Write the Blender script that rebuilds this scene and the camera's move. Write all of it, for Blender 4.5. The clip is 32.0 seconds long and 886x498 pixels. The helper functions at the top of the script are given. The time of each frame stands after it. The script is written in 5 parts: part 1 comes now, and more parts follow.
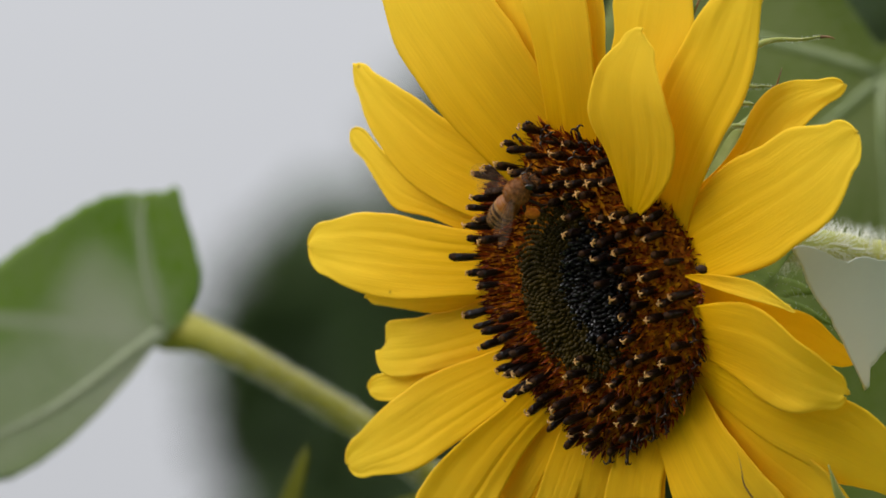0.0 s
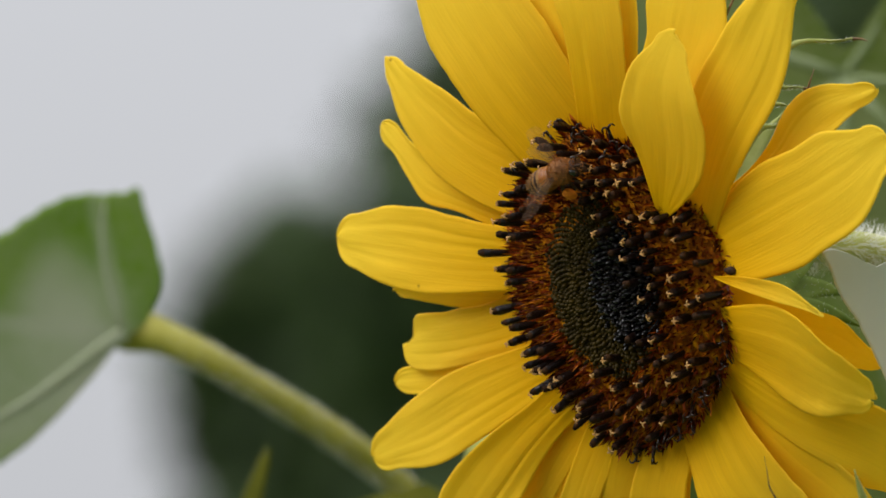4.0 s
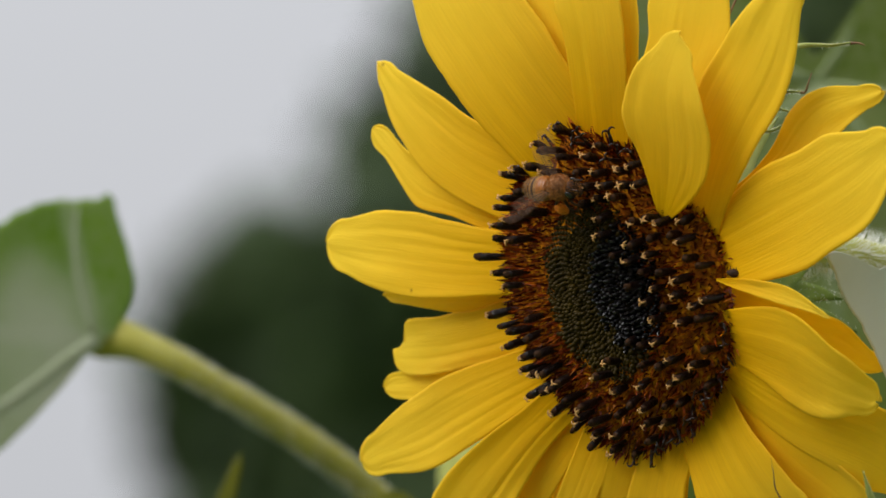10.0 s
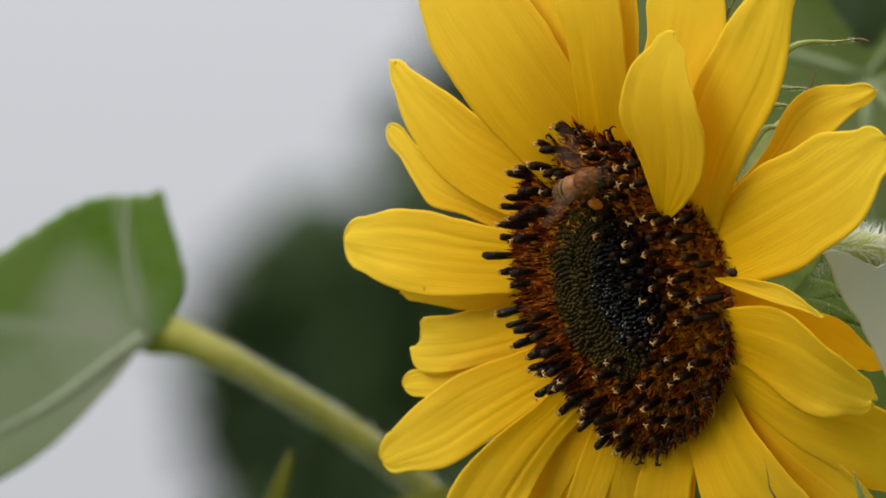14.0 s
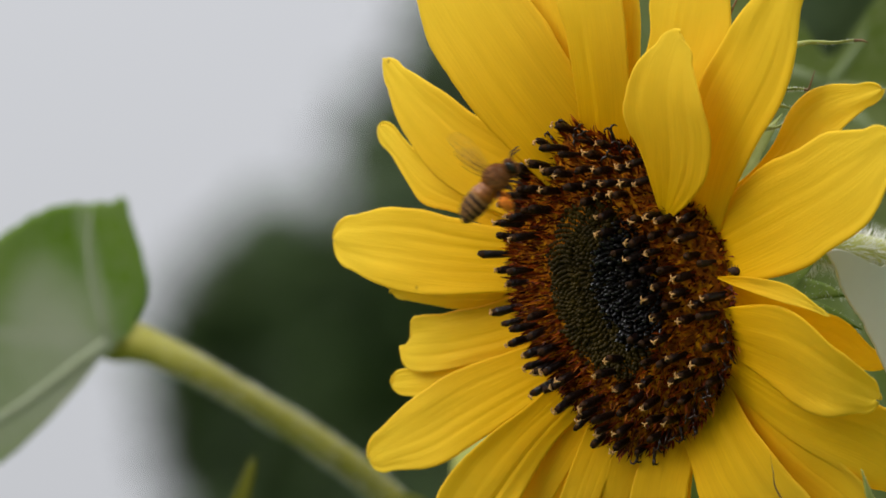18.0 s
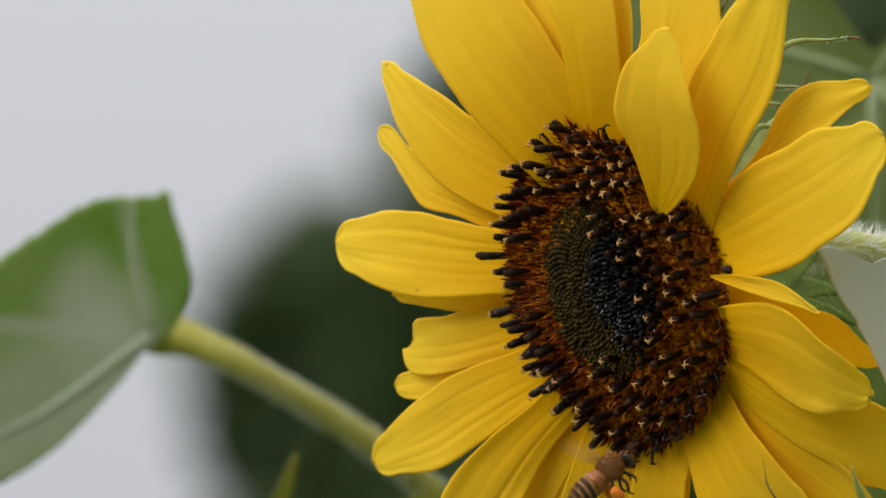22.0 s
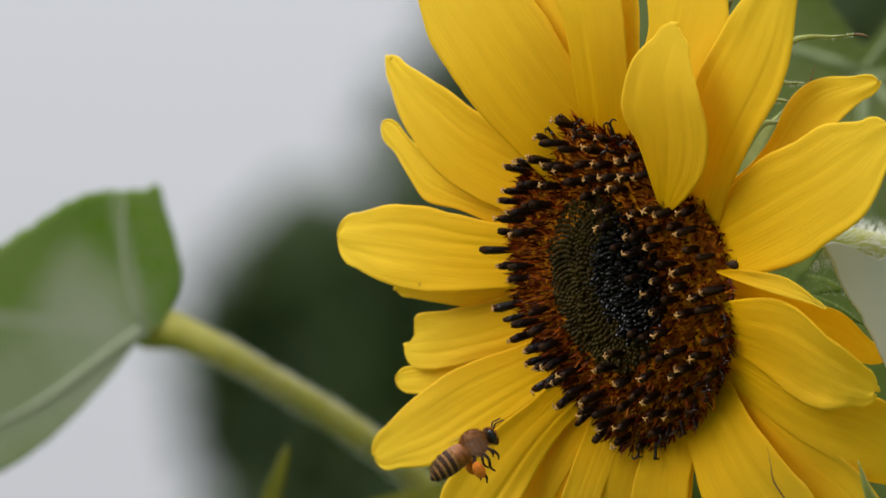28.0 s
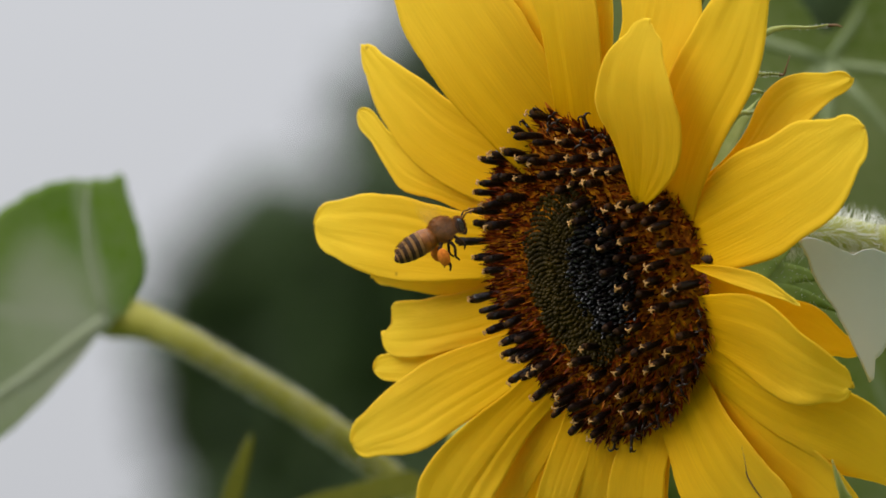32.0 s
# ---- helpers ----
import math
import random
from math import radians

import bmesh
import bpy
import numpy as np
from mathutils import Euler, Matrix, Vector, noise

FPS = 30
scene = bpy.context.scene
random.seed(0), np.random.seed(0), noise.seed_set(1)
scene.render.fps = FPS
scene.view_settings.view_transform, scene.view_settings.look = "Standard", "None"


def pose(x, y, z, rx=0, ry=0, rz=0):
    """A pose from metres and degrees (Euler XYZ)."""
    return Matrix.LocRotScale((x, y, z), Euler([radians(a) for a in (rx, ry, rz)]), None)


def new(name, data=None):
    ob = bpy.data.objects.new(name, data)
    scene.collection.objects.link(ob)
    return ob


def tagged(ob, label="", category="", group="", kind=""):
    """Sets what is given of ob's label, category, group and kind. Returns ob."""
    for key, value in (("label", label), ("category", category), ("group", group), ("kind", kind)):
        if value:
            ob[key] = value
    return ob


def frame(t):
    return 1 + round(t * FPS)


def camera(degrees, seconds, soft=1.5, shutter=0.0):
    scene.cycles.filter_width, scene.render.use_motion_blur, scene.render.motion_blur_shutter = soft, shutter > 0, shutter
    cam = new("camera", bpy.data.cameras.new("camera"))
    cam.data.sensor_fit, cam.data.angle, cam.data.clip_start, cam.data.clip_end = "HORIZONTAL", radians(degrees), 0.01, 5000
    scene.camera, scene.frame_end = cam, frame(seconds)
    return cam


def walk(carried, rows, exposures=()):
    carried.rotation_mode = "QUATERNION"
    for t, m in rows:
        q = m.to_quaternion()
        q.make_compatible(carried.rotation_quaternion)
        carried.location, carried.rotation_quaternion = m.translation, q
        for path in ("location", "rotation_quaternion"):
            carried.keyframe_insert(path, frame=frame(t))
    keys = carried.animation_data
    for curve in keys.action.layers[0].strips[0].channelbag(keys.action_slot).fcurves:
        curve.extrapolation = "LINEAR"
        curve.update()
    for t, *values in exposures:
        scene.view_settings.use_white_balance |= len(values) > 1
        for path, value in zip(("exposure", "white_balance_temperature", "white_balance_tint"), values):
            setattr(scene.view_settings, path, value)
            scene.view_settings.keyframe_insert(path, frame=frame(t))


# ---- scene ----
MM = 0.001
EYE = (0, 0, 1.30)


def aim(turn, rise):
    """The camera's pose: it stands on a tripod and pans by small angles."""
    return Matrix.Translation(EYE) @ pose(0, 0, 0, 0, 0, turn) @ pose(0, 0, 0, 100 + rise)


cam = camera(4.0, 32.0, soft=1.6, shutter=0.4)
cam.data.dof.use_dof = True
cam.data.dof.focus_distance = 2.012
cam.data.dof.aperture_fstop = 34
walk(cam, [
    (0, aim(0, 0)), (0.5, aim(-0.096, 0.003)), (1, aim(-0.18, 0.004)), (1.5, aim(-0.255, 0.005)), (2, aim(-0.304, 0.009)),
    (2.5, aim(-0.317, 0.009)), (3, aim(-0.296, 0.007)), (3.5, aim(-0.245, 0.008)), (5.5, aim(0.01, -0.009)), (6, aim(0.031, -0.006)),
    (6.5, aim(0.028, -0.003)), (7, aim(-0.007, 0.003)), (7.5, aim(-0.071, 0.012)), (8, aim(-0.145, 0.021)), (8.5, aim(-0.209, 0.026)),
    (9, aim(-0.26, 0.031)), (9.5, aim(-0.293, 0.035)), (10, aim(-0.305, 0.035)), (10.5, aim(-0.301, 0.035)), (11, aim(-0.286, 0.034)),
    (11.5, aim(-0.254, 0.031)), (12, aim(-0.208, 0.027)), (12.5, aim(-0.156, 0.018)), (13, aim(-0.113, 0.015)), (13.5, aim(-0.087, 0.018)),
    (14, aim(-0.073, 0.016)), (14.5, aim(-0.081, 0.013)), (16.5, aim(-0.229, 0.043)), (17, aim(-0.242, 0.044)), (17.5, aim(-0.249, 0.048)),
    (18, aim(-0.242, 0.048)), (18.5, aim(-0.217, 0.044)), (19, aim(-0.188, 0.044)), (19.5, aim(-0.152, 0.044)), (20, aim(-0.111, 0.038)),
    (20.5, aim(-0.082, 0.035)), (21, aim(-0.061, 0.032)), (21.5, aim(-0.046, 0.025)), (22, aim(-0.045, 0.02)), (22.5, aim(-0.059, 0.019)),
    (23, aim(-0.088, 0.018)), (23.5, aim(-0.132, 0.016)), (24, aim(-0.178, 0.015)), (24.5, aim(-0.219, 0.016)), (25, aim(-0.246, 0.014)),
    (25.5, aim(-0.257, 0.008)), (27.5, aim(-0.143, -0.004)), (28, aim(-0.087, -0.009)), (28.5, aim(-0.051, -0.018)), (29, aim(-0.039, -0.026)),
    (29.5, aim(-0.034, -0.034)), (30, aim(-0.042, -0.041)), (30.5, aim(-0.075, -0.049)), (31, aim(-0.124, -0.056)), (31.5, aim(-0.188, -0.059)),
    (32, aim(-0.254, -0.057)),
])

# ---- light: an overcast sky, one very soft sun behind the clouds ----
scene.view_settings.exposure = 0.0
SUN_HEIGHT, SUN_TURN = 38, -60
SKY_LOW, SKY_HIGH = 0.35, 2.0
world = bpy.data.worlds.new("overcast_sky")
scene.world = world
world.use_nodes = True
wn, wl = world.node_tree.nodes, world.node_tree.links
wn.clear()
sky = wn.new("ShaderNodeTexSky")
sky.sky_type, sky.sun_disc = "NISHITA", False
sky.sun_elevation, sky.sun_rotation = radians(SUN_HEIGHT), radians(SUN_TURN + 180)
sky.air_density, sky.dust_density = 2.0, 4.0
sky_bg, cloud_bg, sky_mix, sky_out = (wn.new("ShaderNodeBackground"), wn.new("ShaderNodeBackground"), wn.new("ShaderNodeMixShader"),
                                      wn.new("ShaderNodeOutputWorld"))
sky_bg.inputs["Strength"].default_value = 0.08
cloud_map, cloud_noise, cloud_ramp = wn.new("ShaderNodeTexCoord"), wn.new("ShaderNodeTexNoise"), wn.new("ShaderNodeValToRGB")
cloud_noise.inputs["Scale"].default_value, cloud_noise.inputs["Detail"].default_value = 1.6, 4
cloud_ramp.color_ramp.elements[0].position, cloud_ramp.color_ramp.elements[0].color = 0.25, (0.90, 0.925, 0.99, 1)
cloud_ramp.color_ramp.elements[1].position, cloud_ramp.color_ramp.elements[1].color = 0.75, (0.99, 1.0, 1.05, 1)
wl.new(cloud_map.outputs["Generated"], cloud_noise.inputs["Vector"])
wl.new(cloud_noise.outputs["Fac"], cloud_ramp.inputs["Fac"])
wl.new(cloud_ramp.outputs["Color"], cloud_bg.inputs["Color"])
# an overcast sky is about three times as bright overhead as at the horizon
cloud_split, cloud_rise = wn.new("ShaderNodeSeparateXYZ"), wn.new("ShaderNodeMapRange")
wl.new(cloud_map.outputs["Generated"], cloud_split.inputs["Vector"])
wl.new(cloud_split.outputs["Z"], cloud_rise.inputs["Value"])
cloud_rise.inputs["To Min"].default_value, cloud_rise.inputs["To Max"].default_value = SKY_LOW, SKY_HIGH
wl.new(cloud_rise.outputs["Result"], cloud_bg.inputs["Strength"])
sky_mix.inputs["Fac"].default_value = 0.94
wl.new(sky.outputs["Color"], sky_bg.inputs["Color"])
wl.new(sky_bg.outputs["Background"], sky_mix.inputs[1])
wl.new(cloud_bg.outputs["Background"], sky_mix.inputs[2])
wl.new(sky_mix.outputs["Shader"], sky_out.inputs["Surface"])
sun = new("sun", bpy.data.lights.new("sun", "SUN"))
sun.data.energy, sun.data.angle, sun.data.color = 2.3, radians(40), (1.0, 0.97, 0.92)
sun.matrix_world = pose(0, 0, 12, 90 - SUN_HEIGHT, 0, SUN_TURN)


# ---- materials ----
def material(name, rough=0.6, metal=0.0, spec=0.5):
    mat = bpy.data.materials.new(name)
    mat.use_nodes = True
    bsdf = mat.node_tree.nodes["Principled BSDF"]
    bsdf.inputs["Roughness"].default_value = rough
    bsdf.inputs["Metallic"].default_value = metal
    bsdf.inputs["Specular IOR Level"].default_value = spec
    return mat, mat.node_tree.nodes, mat.node_tree.links, bsdf


def ramp(nodes, stops):
    r = nodes.new("ShaderNodeValToRGB")
    while len(r.color_ramp.elements) < len(stops):
        r.color_ramp.elements.new(0.5)
    for e, (at, colour) in zip(r.color_ramp.elements, stops):
        e.position, e.color = at, (*colour, 1)
    return r


def grain(nodes, links, scale, detail=4, source="Object", stretch=(1, 1, 1)):
    tc, mp, nz = nodes.new("ShaderNodeTexCoord"), nodes.new("ShaderNodeMapping"), nodes.new("ShaderNodeTexNoise")
    mp.inputs["Scale"].default_value = stretch
    nz.inputs["Scale"].default_value, nz.inputs["Detail"].default_value = scale, detail
    links.new(tc.outputs[source], mp.inputs["Vector"])
    links.new(mp.outputs["Vector"], nz.inputs["Vector"])
    return nz


def mix_colour(nodes, links, fac, a, b, mode="MIX"):
    m = nodes.new("ShaderNodeMix")
    m.data_type, m.blend_type = "RGBA", mode
    for sock, value in ((m.inputs["Factor"], fac), (m.inputs[6], a), (m.inputs[7], b)):
        if isinstance(value, (int, float)):
            sock.default_value = value
        elif isinstance(value, tuple):
            sock.default_value = (*value, 1)
        else:
            links.new(value, sock)
    return m.outputs[2]


def bump(nodes, links, bsdf, height, strength, distance):
    b = nodes.new("ShaderNodeBump")
    b.inputs["Strength"].default_value, b.inputs["Distance"].default_value = strength, distance
    links.new(height, b.inputs["Height"])
    links.new(b.outputs["Normal"], bsdf.inputs["Normal"])


def see_through(mat, nodes, links, bsdf, colour, share):
    """Thin living tissue: part of the light goes through."""
    tl, mx = nodes.new("ShaderNodeBsdfTranslucent"), nodes.new("ShaderNodeMixShader")
    mx.inputs["Fac"].default_value = share
    if isinstance(colour, tuple):
        tl.inputs["Color"].default_value = (*colour, 1)
    else:
        links.new(colour, tl.inputs["Color"])
    links.new(bsdf.outputs["BSDF"], mx.inputs[1])
    links.new(tl.outputs["BSDF"], mx.inputs[2])
    links.new(mx.outputs["Shader"], nodes["Material Output"].inputs["Surface"])


def mottled(name, scale, stops, rough=0.6, bumps=0.0, deep=0.0002, detail=5, spec=0.5, stretch=(1, 1, 1), source="Object", through_share=0.0):
    mat, nodes, links, bsdf = material(name, rough, 0, spec)
    nz = grain(nodes, links, scale, detail, source, stretch)
    r = ramp(nodes, stops)
    links.new(nz.outputs["Fac"], r.inputs["Fac"])
    links.new(r.outputs["Color"], bsdf.inputs["Base Color"])
    if bumps:
        bump(nodes, links, bsdf, nz.outputs["Fac"], bumps, deep)
    if through_share:
        see_through(mat, nodes, links, bsdf, r.outputs["Color"], through_share)
    return mat


def petal_material():
    mat, nodes, links, bsdf = material("yellow_petal", 0.6, 0, 0.1)
    fine = grain(nodes, links, 1.0, 3, "UV", (5, 55, 1))
    broad = grain(nodes, links, 1.0, 2, "UV", (1.4, 7, 1))
    spots = grain(nodes, links, 900, 2)
    r1 = ramp(nodes, ((0.25, (0.77, 0.440, 0.001)), (0.75, (0.92, 0.565, 0.002))))
    r2 = ramp(nodes, ((0.25, (0.95, 0.90, 0.7)), (0.75, (1.0, 1.0, 1.0))))
    links.new(fine.outputs["Fac"], r1.inputs["Fac"])
    links.new(broad.outputs["Fac"], r2.inputs["Fac"])
    col = mix_colour(nodes, links, 1.0, r1.outputs["Color"], r2.outputs["Color"], "MULTIPLY")
    info = nodes.new("ShaderNodeObjectInfo")
    r3 = ramp(nodes, ((0.0, (0.93, 0.88, 0.8)), (1.0, (1.0, 1.0, 1.0))))
    links.new(info.outputs["Random"], r3.inputs["Fac"])
    col = mix_colour(nodes, links, 1.0, col, r3.outputs["Color"], "MULTIPLY")
    # the outer half is a paler yellow than the foot: lit tips and shaded foot painted in
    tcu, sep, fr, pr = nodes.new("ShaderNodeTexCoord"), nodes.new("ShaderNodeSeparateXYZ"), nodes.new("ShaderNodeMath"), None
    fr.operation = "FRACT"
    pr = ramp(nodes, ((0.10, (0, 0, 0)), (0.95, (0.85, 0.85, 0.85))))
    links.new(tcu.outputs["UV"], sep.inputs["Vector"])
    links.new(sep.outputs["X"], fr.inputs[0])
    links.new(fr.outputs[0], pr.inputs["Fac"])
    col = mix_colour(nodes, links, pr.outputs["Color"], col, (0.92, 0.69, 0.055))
    # a few brown freckles
    fl = nodes.new("ShaderNodeTexVoronoi")
    fl.inputs["Scale"].default_value = 52
    tco = nodes.new("ShaderNodeTexCoord")
    links.new(tco.outputs["Object"], fl.inputs["Vector"])
    fk = ramp(nodes, ((0.010, (0.7, 0.7, 0.7)), (0.022, (0, 0, 0))))
    links.new(fl.outputs["Distance"], fk.inputs["Fac"])
    col = mix_colour(nodes, links, fk.outputs["Color"], col, (0.25, 0.11, 0.01))
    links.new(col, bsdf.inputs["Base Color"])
    add = nodes.new("ShaderNodeMath")
    add.operation = "MULTIPLY_ADD"
    add.inputs[1].default_value = 0.35
    links.new(spots.outputs["Fac"], add.inputs[0])
    links.new(fine.outputs["Fac"], add.inputs[2])
    bump(nodes, links, bsdf, add.outputs[0], 0.3, 0.0003)
    see_through(mat, nodes, links, bsdf, mix_colour(nodes, links, 0.5, col, (0.95, 0.74, 0.02)), 0.38)
    return mat


def leaf_material(name, dark, light, pale, share, relief=0.35, net_share=0.4, vein_sheen=()):
    """Green blade with a net of fine veins and a felt of pale patches."""
    mat, nodes, links, bsdf = material(name, 0.55, 0, 0.35)
    nz = grain(nodes, links, 35, 5)
    r = ramp(nodes, ((0.32, dark), (0.68, light)))
    links.new(nz.outputs["Fac"], r.inputs["Fac"])
    tc, vo = nodes.new("ShaderNodeTexCoord"), nodes.new("ShaderNodeTexVoronoi")
    vo.feature = "DISTANCE_TO_EDGE"
    vo.inputs["Scale"].default_value = 340
    links.new(tc.outputs["Object"], vo.inputs["Vector"])
    net = ramp(nodes, ((0.0, (net_share,) * 3), (0.12, (0, 0, 0))))
    links.new(vo.outputs["Distance"], net.inputs["Fac"])
    col = mix_colour(nodes, links, net.outputs["Color"], r.outputs["Color"], pale)
    felt = grain(nodes, links, 24, 2)
    fr = ramp(nodes, ((0.38, (0, 0, 0)), (0.68, (0.6, 0.6, 0.6))))
    links.new(felt.outputs["Fac"], fr.inputs["Fac"])
    col = mix_colour(nodes, links, fr.outputs["Color"], col, pale)
    # pale veins and painted sheen, as bands from the base: (degrees, half width in mm, strength, reach in mm)
    for deg, wide, strong, far in vein_sheen:
        uvn, spin, cut, near, side, both = (nodes.new("ShaderNodeTexCoord"), nodes.new("ShaderNodeMapping"), nodes.new("ShaderNodeSeparateXYZ"), nodes.new("ShaderNodeMapRange"),
                                            nodes.new("ShaderNodeMapRange"), nodes.new("ShaderNodeMath"))
        spin.inputs["Rotation"].default_value = (0, 0, -radians(deg))
        links.new(uvn.outputs["UV"], spin.inputs["Vector"])
        links.new(spin.outputs["Vector"], cut.inputs["Vector"])
        flat = nodes.new("ShaderNodeMath")
        flat.operation = "ABSOLUTE"
        links.new(cut.outputs["Y"], flat.inputs[0])
        near.interpolation_type = side.interpolation_type = "SMOOTHSTEP"
        for node, sock, low, high in ((near, flat.outputs[0], wide * 0.013, wide * 0.004), (side, cut.outputs["X"], -0.05, 0.08)):
            links.new(sock, node.inputs["Value"])
            node.inputs["From Min"].default_value, node.inputs["From Max"].default_value = low, high
        near.inputs["To Max"].default_value = strong
        both.operation = "MULTIPLY"
        links.new(near.outputs["Result"], both.inputs[0])
        links.new(side.outputs["Result"], both.inputs[1])
        limit, ends = nodes.new("ShaderNodeMapRange"), nodes.new("ShaderNodeMath")
        limit.interpolation_type, ends.operation = "SMOOTHSTEP", "MULTIPLY"
        limit.inputs["From Min"].default_value, limit.inputs["From Max"].default_value = far * 0.012, far * 0.008
        links.new(cut.outputs["X"], limit.inputs["Value"])
        links.new(both.outputs[0], ends.inputs[0])
        links.new(limit.outputs["Result"], ends.inputs[1])
        uneven = nodes.new("ShaderNodeMath")
        uneven.operation = "MULTIPLY"
        patch = ramp(nodes, ((0.3, (0.45, 0.45, 0.45)), (0.6, (1, 1, 1))))
        links.new(nz.outputs["Fac"], patch.inputs["Fac"])
        links.new(ends.outputs[0], uneven.inputs[0])
        links.new(patch.outputs["Color"], uneven.inputs[1])
        col = mix_colour(nodes, links, uneven.outputs[0], col, (0.42, 0.45, 0.32))
    links.new(col, bsdf.inputs["Base Color"])
    bump(nodes, links, bsdf, vo.outputs["Distance"] if relief > 0.1 else nz.outputs["Fac"], relief, 0.0006)
    see_through(mat, nodes, links, bsdf, col, share)
    return mat


PETAL = petal_material()
LEAF_YOUNG = leaf_material("young_leaf", (0.14, 0.15, 0.003), (0.21, 0.21, 0.008), (0.24, 0.23, 0.015), 0.5)
# the two wide bands are sky sheen put into the colour, the narrow ones veins
LEAF_SHEEN = leaf_material("sheen_painted_sunflower_leaf", (0.115, 0.23, 0.004), (0.185, 0.315, 0.010), (0.23, 0.30, 0.11), 0.5, vein_sheen=((207, 13, 0.95, 62), (145, 9, 0.75, 20), (97, 1.9, 0.55, 27), (176, 2.0, 0.7, 60)))
LEAF_BACK = leaf_material("grey_sunflower_leaf", (0.115, 0.17, 0.022), (0.18, 0.24, 0.04), (0.27, 0.30, 0.15), 0.3)
LEAF_PALE = leaf_material("felted_leaf", (0.46, 0.50, 0.42), (0.56, 0.60, 0.52), (0.63, 0.66, 0.59), 0.2, 0.1, 0.08)
VEIN_PALE = mottled("pale_leaf_vein", 120, ((0.3, (0.30, 0.34, 0.20)), (0.7, (0.38, 0.42, 0.28))), 0.6, 0.2, through_share=0.3)
VEIN = mottled("leaf_vein", 120, ((0.3, (0.17, 0.22, 0.085)), (0.7, (0.22, 0.26, 0.13))), 0.6, 0.2)
BRACT = mottled("green_bract", 260, ((0.3, (0.085, 0.14, 0.012)), (0.7, (0.17, 0.23, 0.03))), 0.6, 0.3, through_share=0.25, spec=0.2)
BRACT_PALE = mottled("pale_bract", 260, ((0.3, (0.27, 0.31, 0.06)), (0.7, (0.40, 0.43, 0.13))), 0.6, 0.3, through_share=0.3)
BRACT_TIP = mottled("dry_bract_tip", 400, ((0.3, (0.10, 0.05, 0.02)), (0.7, (0.26, 0.15, 0.07))), 0.7)
STALK = mottled("green_stalk", 180, ((0.3, (0.25, 0.28, 0.04)), (0.7, (0.42, 0.42, 0.11))), 0.6, 0.3, stretch=(1, 1, 0.3))
PETIOLE = mottled("petiole_green", 90, ((0.3, (0.21, 0.20, 0.008)), (0.7, (0.34, 0.31, 0.045))), 0.6, 0.3)
HAIR = mottled("white_hair", 900, ((0.3, (0.62, 0.64, 0.58)), (0.7, (0.8, 0.8, 0.76))), 0.5)
DISC = mottled("disc_base", 800, ((0.28, (0.08, 0.016, 0.001)), (0.5, (0.24, 0.062, 0.001)), (0.72, (0.60, 0.25, 0.004))), 0.75, 0.6, spec=0.08)
DISC_MIDDLE = mottled("disc_middle", 420, ((0.28, (0.012, 0.008, 0.002)), (0.75, (0.035, 0.024, 0.004))), 0.75, 0.6, spec=0.08)
TUBE = mottled("dark_floret", 1400, ((0.3, (0.004, 0.002, 0.002)), (0.75, (0.012, 0.005, 0.003))), 0.30, 1.0, 0.0003, spec=0.3)
TUBE_RIM = mottled("brown_anther_tip", 900, ((0.3, (0.006, 0.003, 0.002)), (0.75, (0.07, 0.028, 0.008))), 0.7, 1.0, spec=0.1)
STYLE = mottled("dark_style", 900, ((0.3, (0.006, 0.003, 0.002)), (0.75, (0.030, 0.010, 0.005))), 0.3, 0.5, 0.0001, spec=0.35)
STIGMA = mottled("tan_stigma", 1200, ((0.3, (0.36, 0.17, 0.04)), (0.7, (0.68, 0.38, 0.13))), 0.7)
BUD_OLIVE = mottled("olive_bud", 260, ((0.3, (0.016, 0.010, 0.001)), (0.75, (0.052, 0.032, 0.003))), 0.5, 0.8, 0.0002, spec=0.1)
BUD_DARK = mottled("black_bud", 700, ((0.3, (0.006, 0.006, 0.008)), (0.75, (0.014, 0.010, 0.008))), 0.18, 0.8, 0.0001, spec=0.6)


def chaff_material():
    mat, nodes, links, bsdf = material("rusty_chaff", 0.5, 0, 0.15)
    geo = nodes.new("ShaderNodeNewGeometry")
    r = ramp(nodes, ((0.0, (0.030, 0.005, 0.001)), (0.45, (0.13, 0.017, 0.001)), (0.8, (0.32, 0.05, 0.001)), (1.0, (0.60, 0.20, 0.003))))
    links.new(geo.outputs["Random Per Island"], r.inputs["Fac"])
    links.new(r.outputs["Color"], bsdf.inputs["Base Color"])
    see_through(mat, nodes, links, bsdf, r.outputs["Color"], 0.2)
    return mat


CHAFF = chaff_material()
BARK = mottled("tree_bark", 6, ((0.3, (0.05, 0.04, 0.03)), (0.7, (0.14, 0.11, 0.085))), 0.9, 0.8, 0.02, stretch=(1, 1, 0.25))


def foliage_material():
    mat, nodes, links, bsdf = material("tree_foliage", 0.6, 0, 0.3)
    geo = nodes.new("ShaderNodeNewGeometry")
    r = ramp(nodes, ((0.0, (0.022, 0.044, 0.011)), (0.6, (0.042, 0.076, 0.020)), (1.0, (0.07, 0.105, 0.034))))
    links.new(geo.outputs["Random Per Island"], r.inputs["Fac"])
    links.new(r.outputs["Color"], bsdf.inputs["Base Color"])
    return mat


FOLIAGE = foliage_material()
GRASS = mottled("meadow", 0.8, ((0.3, (0.035, 0.06, 0.015)), (0.5, (0.06, 0.10, 0.022)), (0.7, (0.10, 0.12, 0.04))), 0.9, 0.6, 0.03, 8)


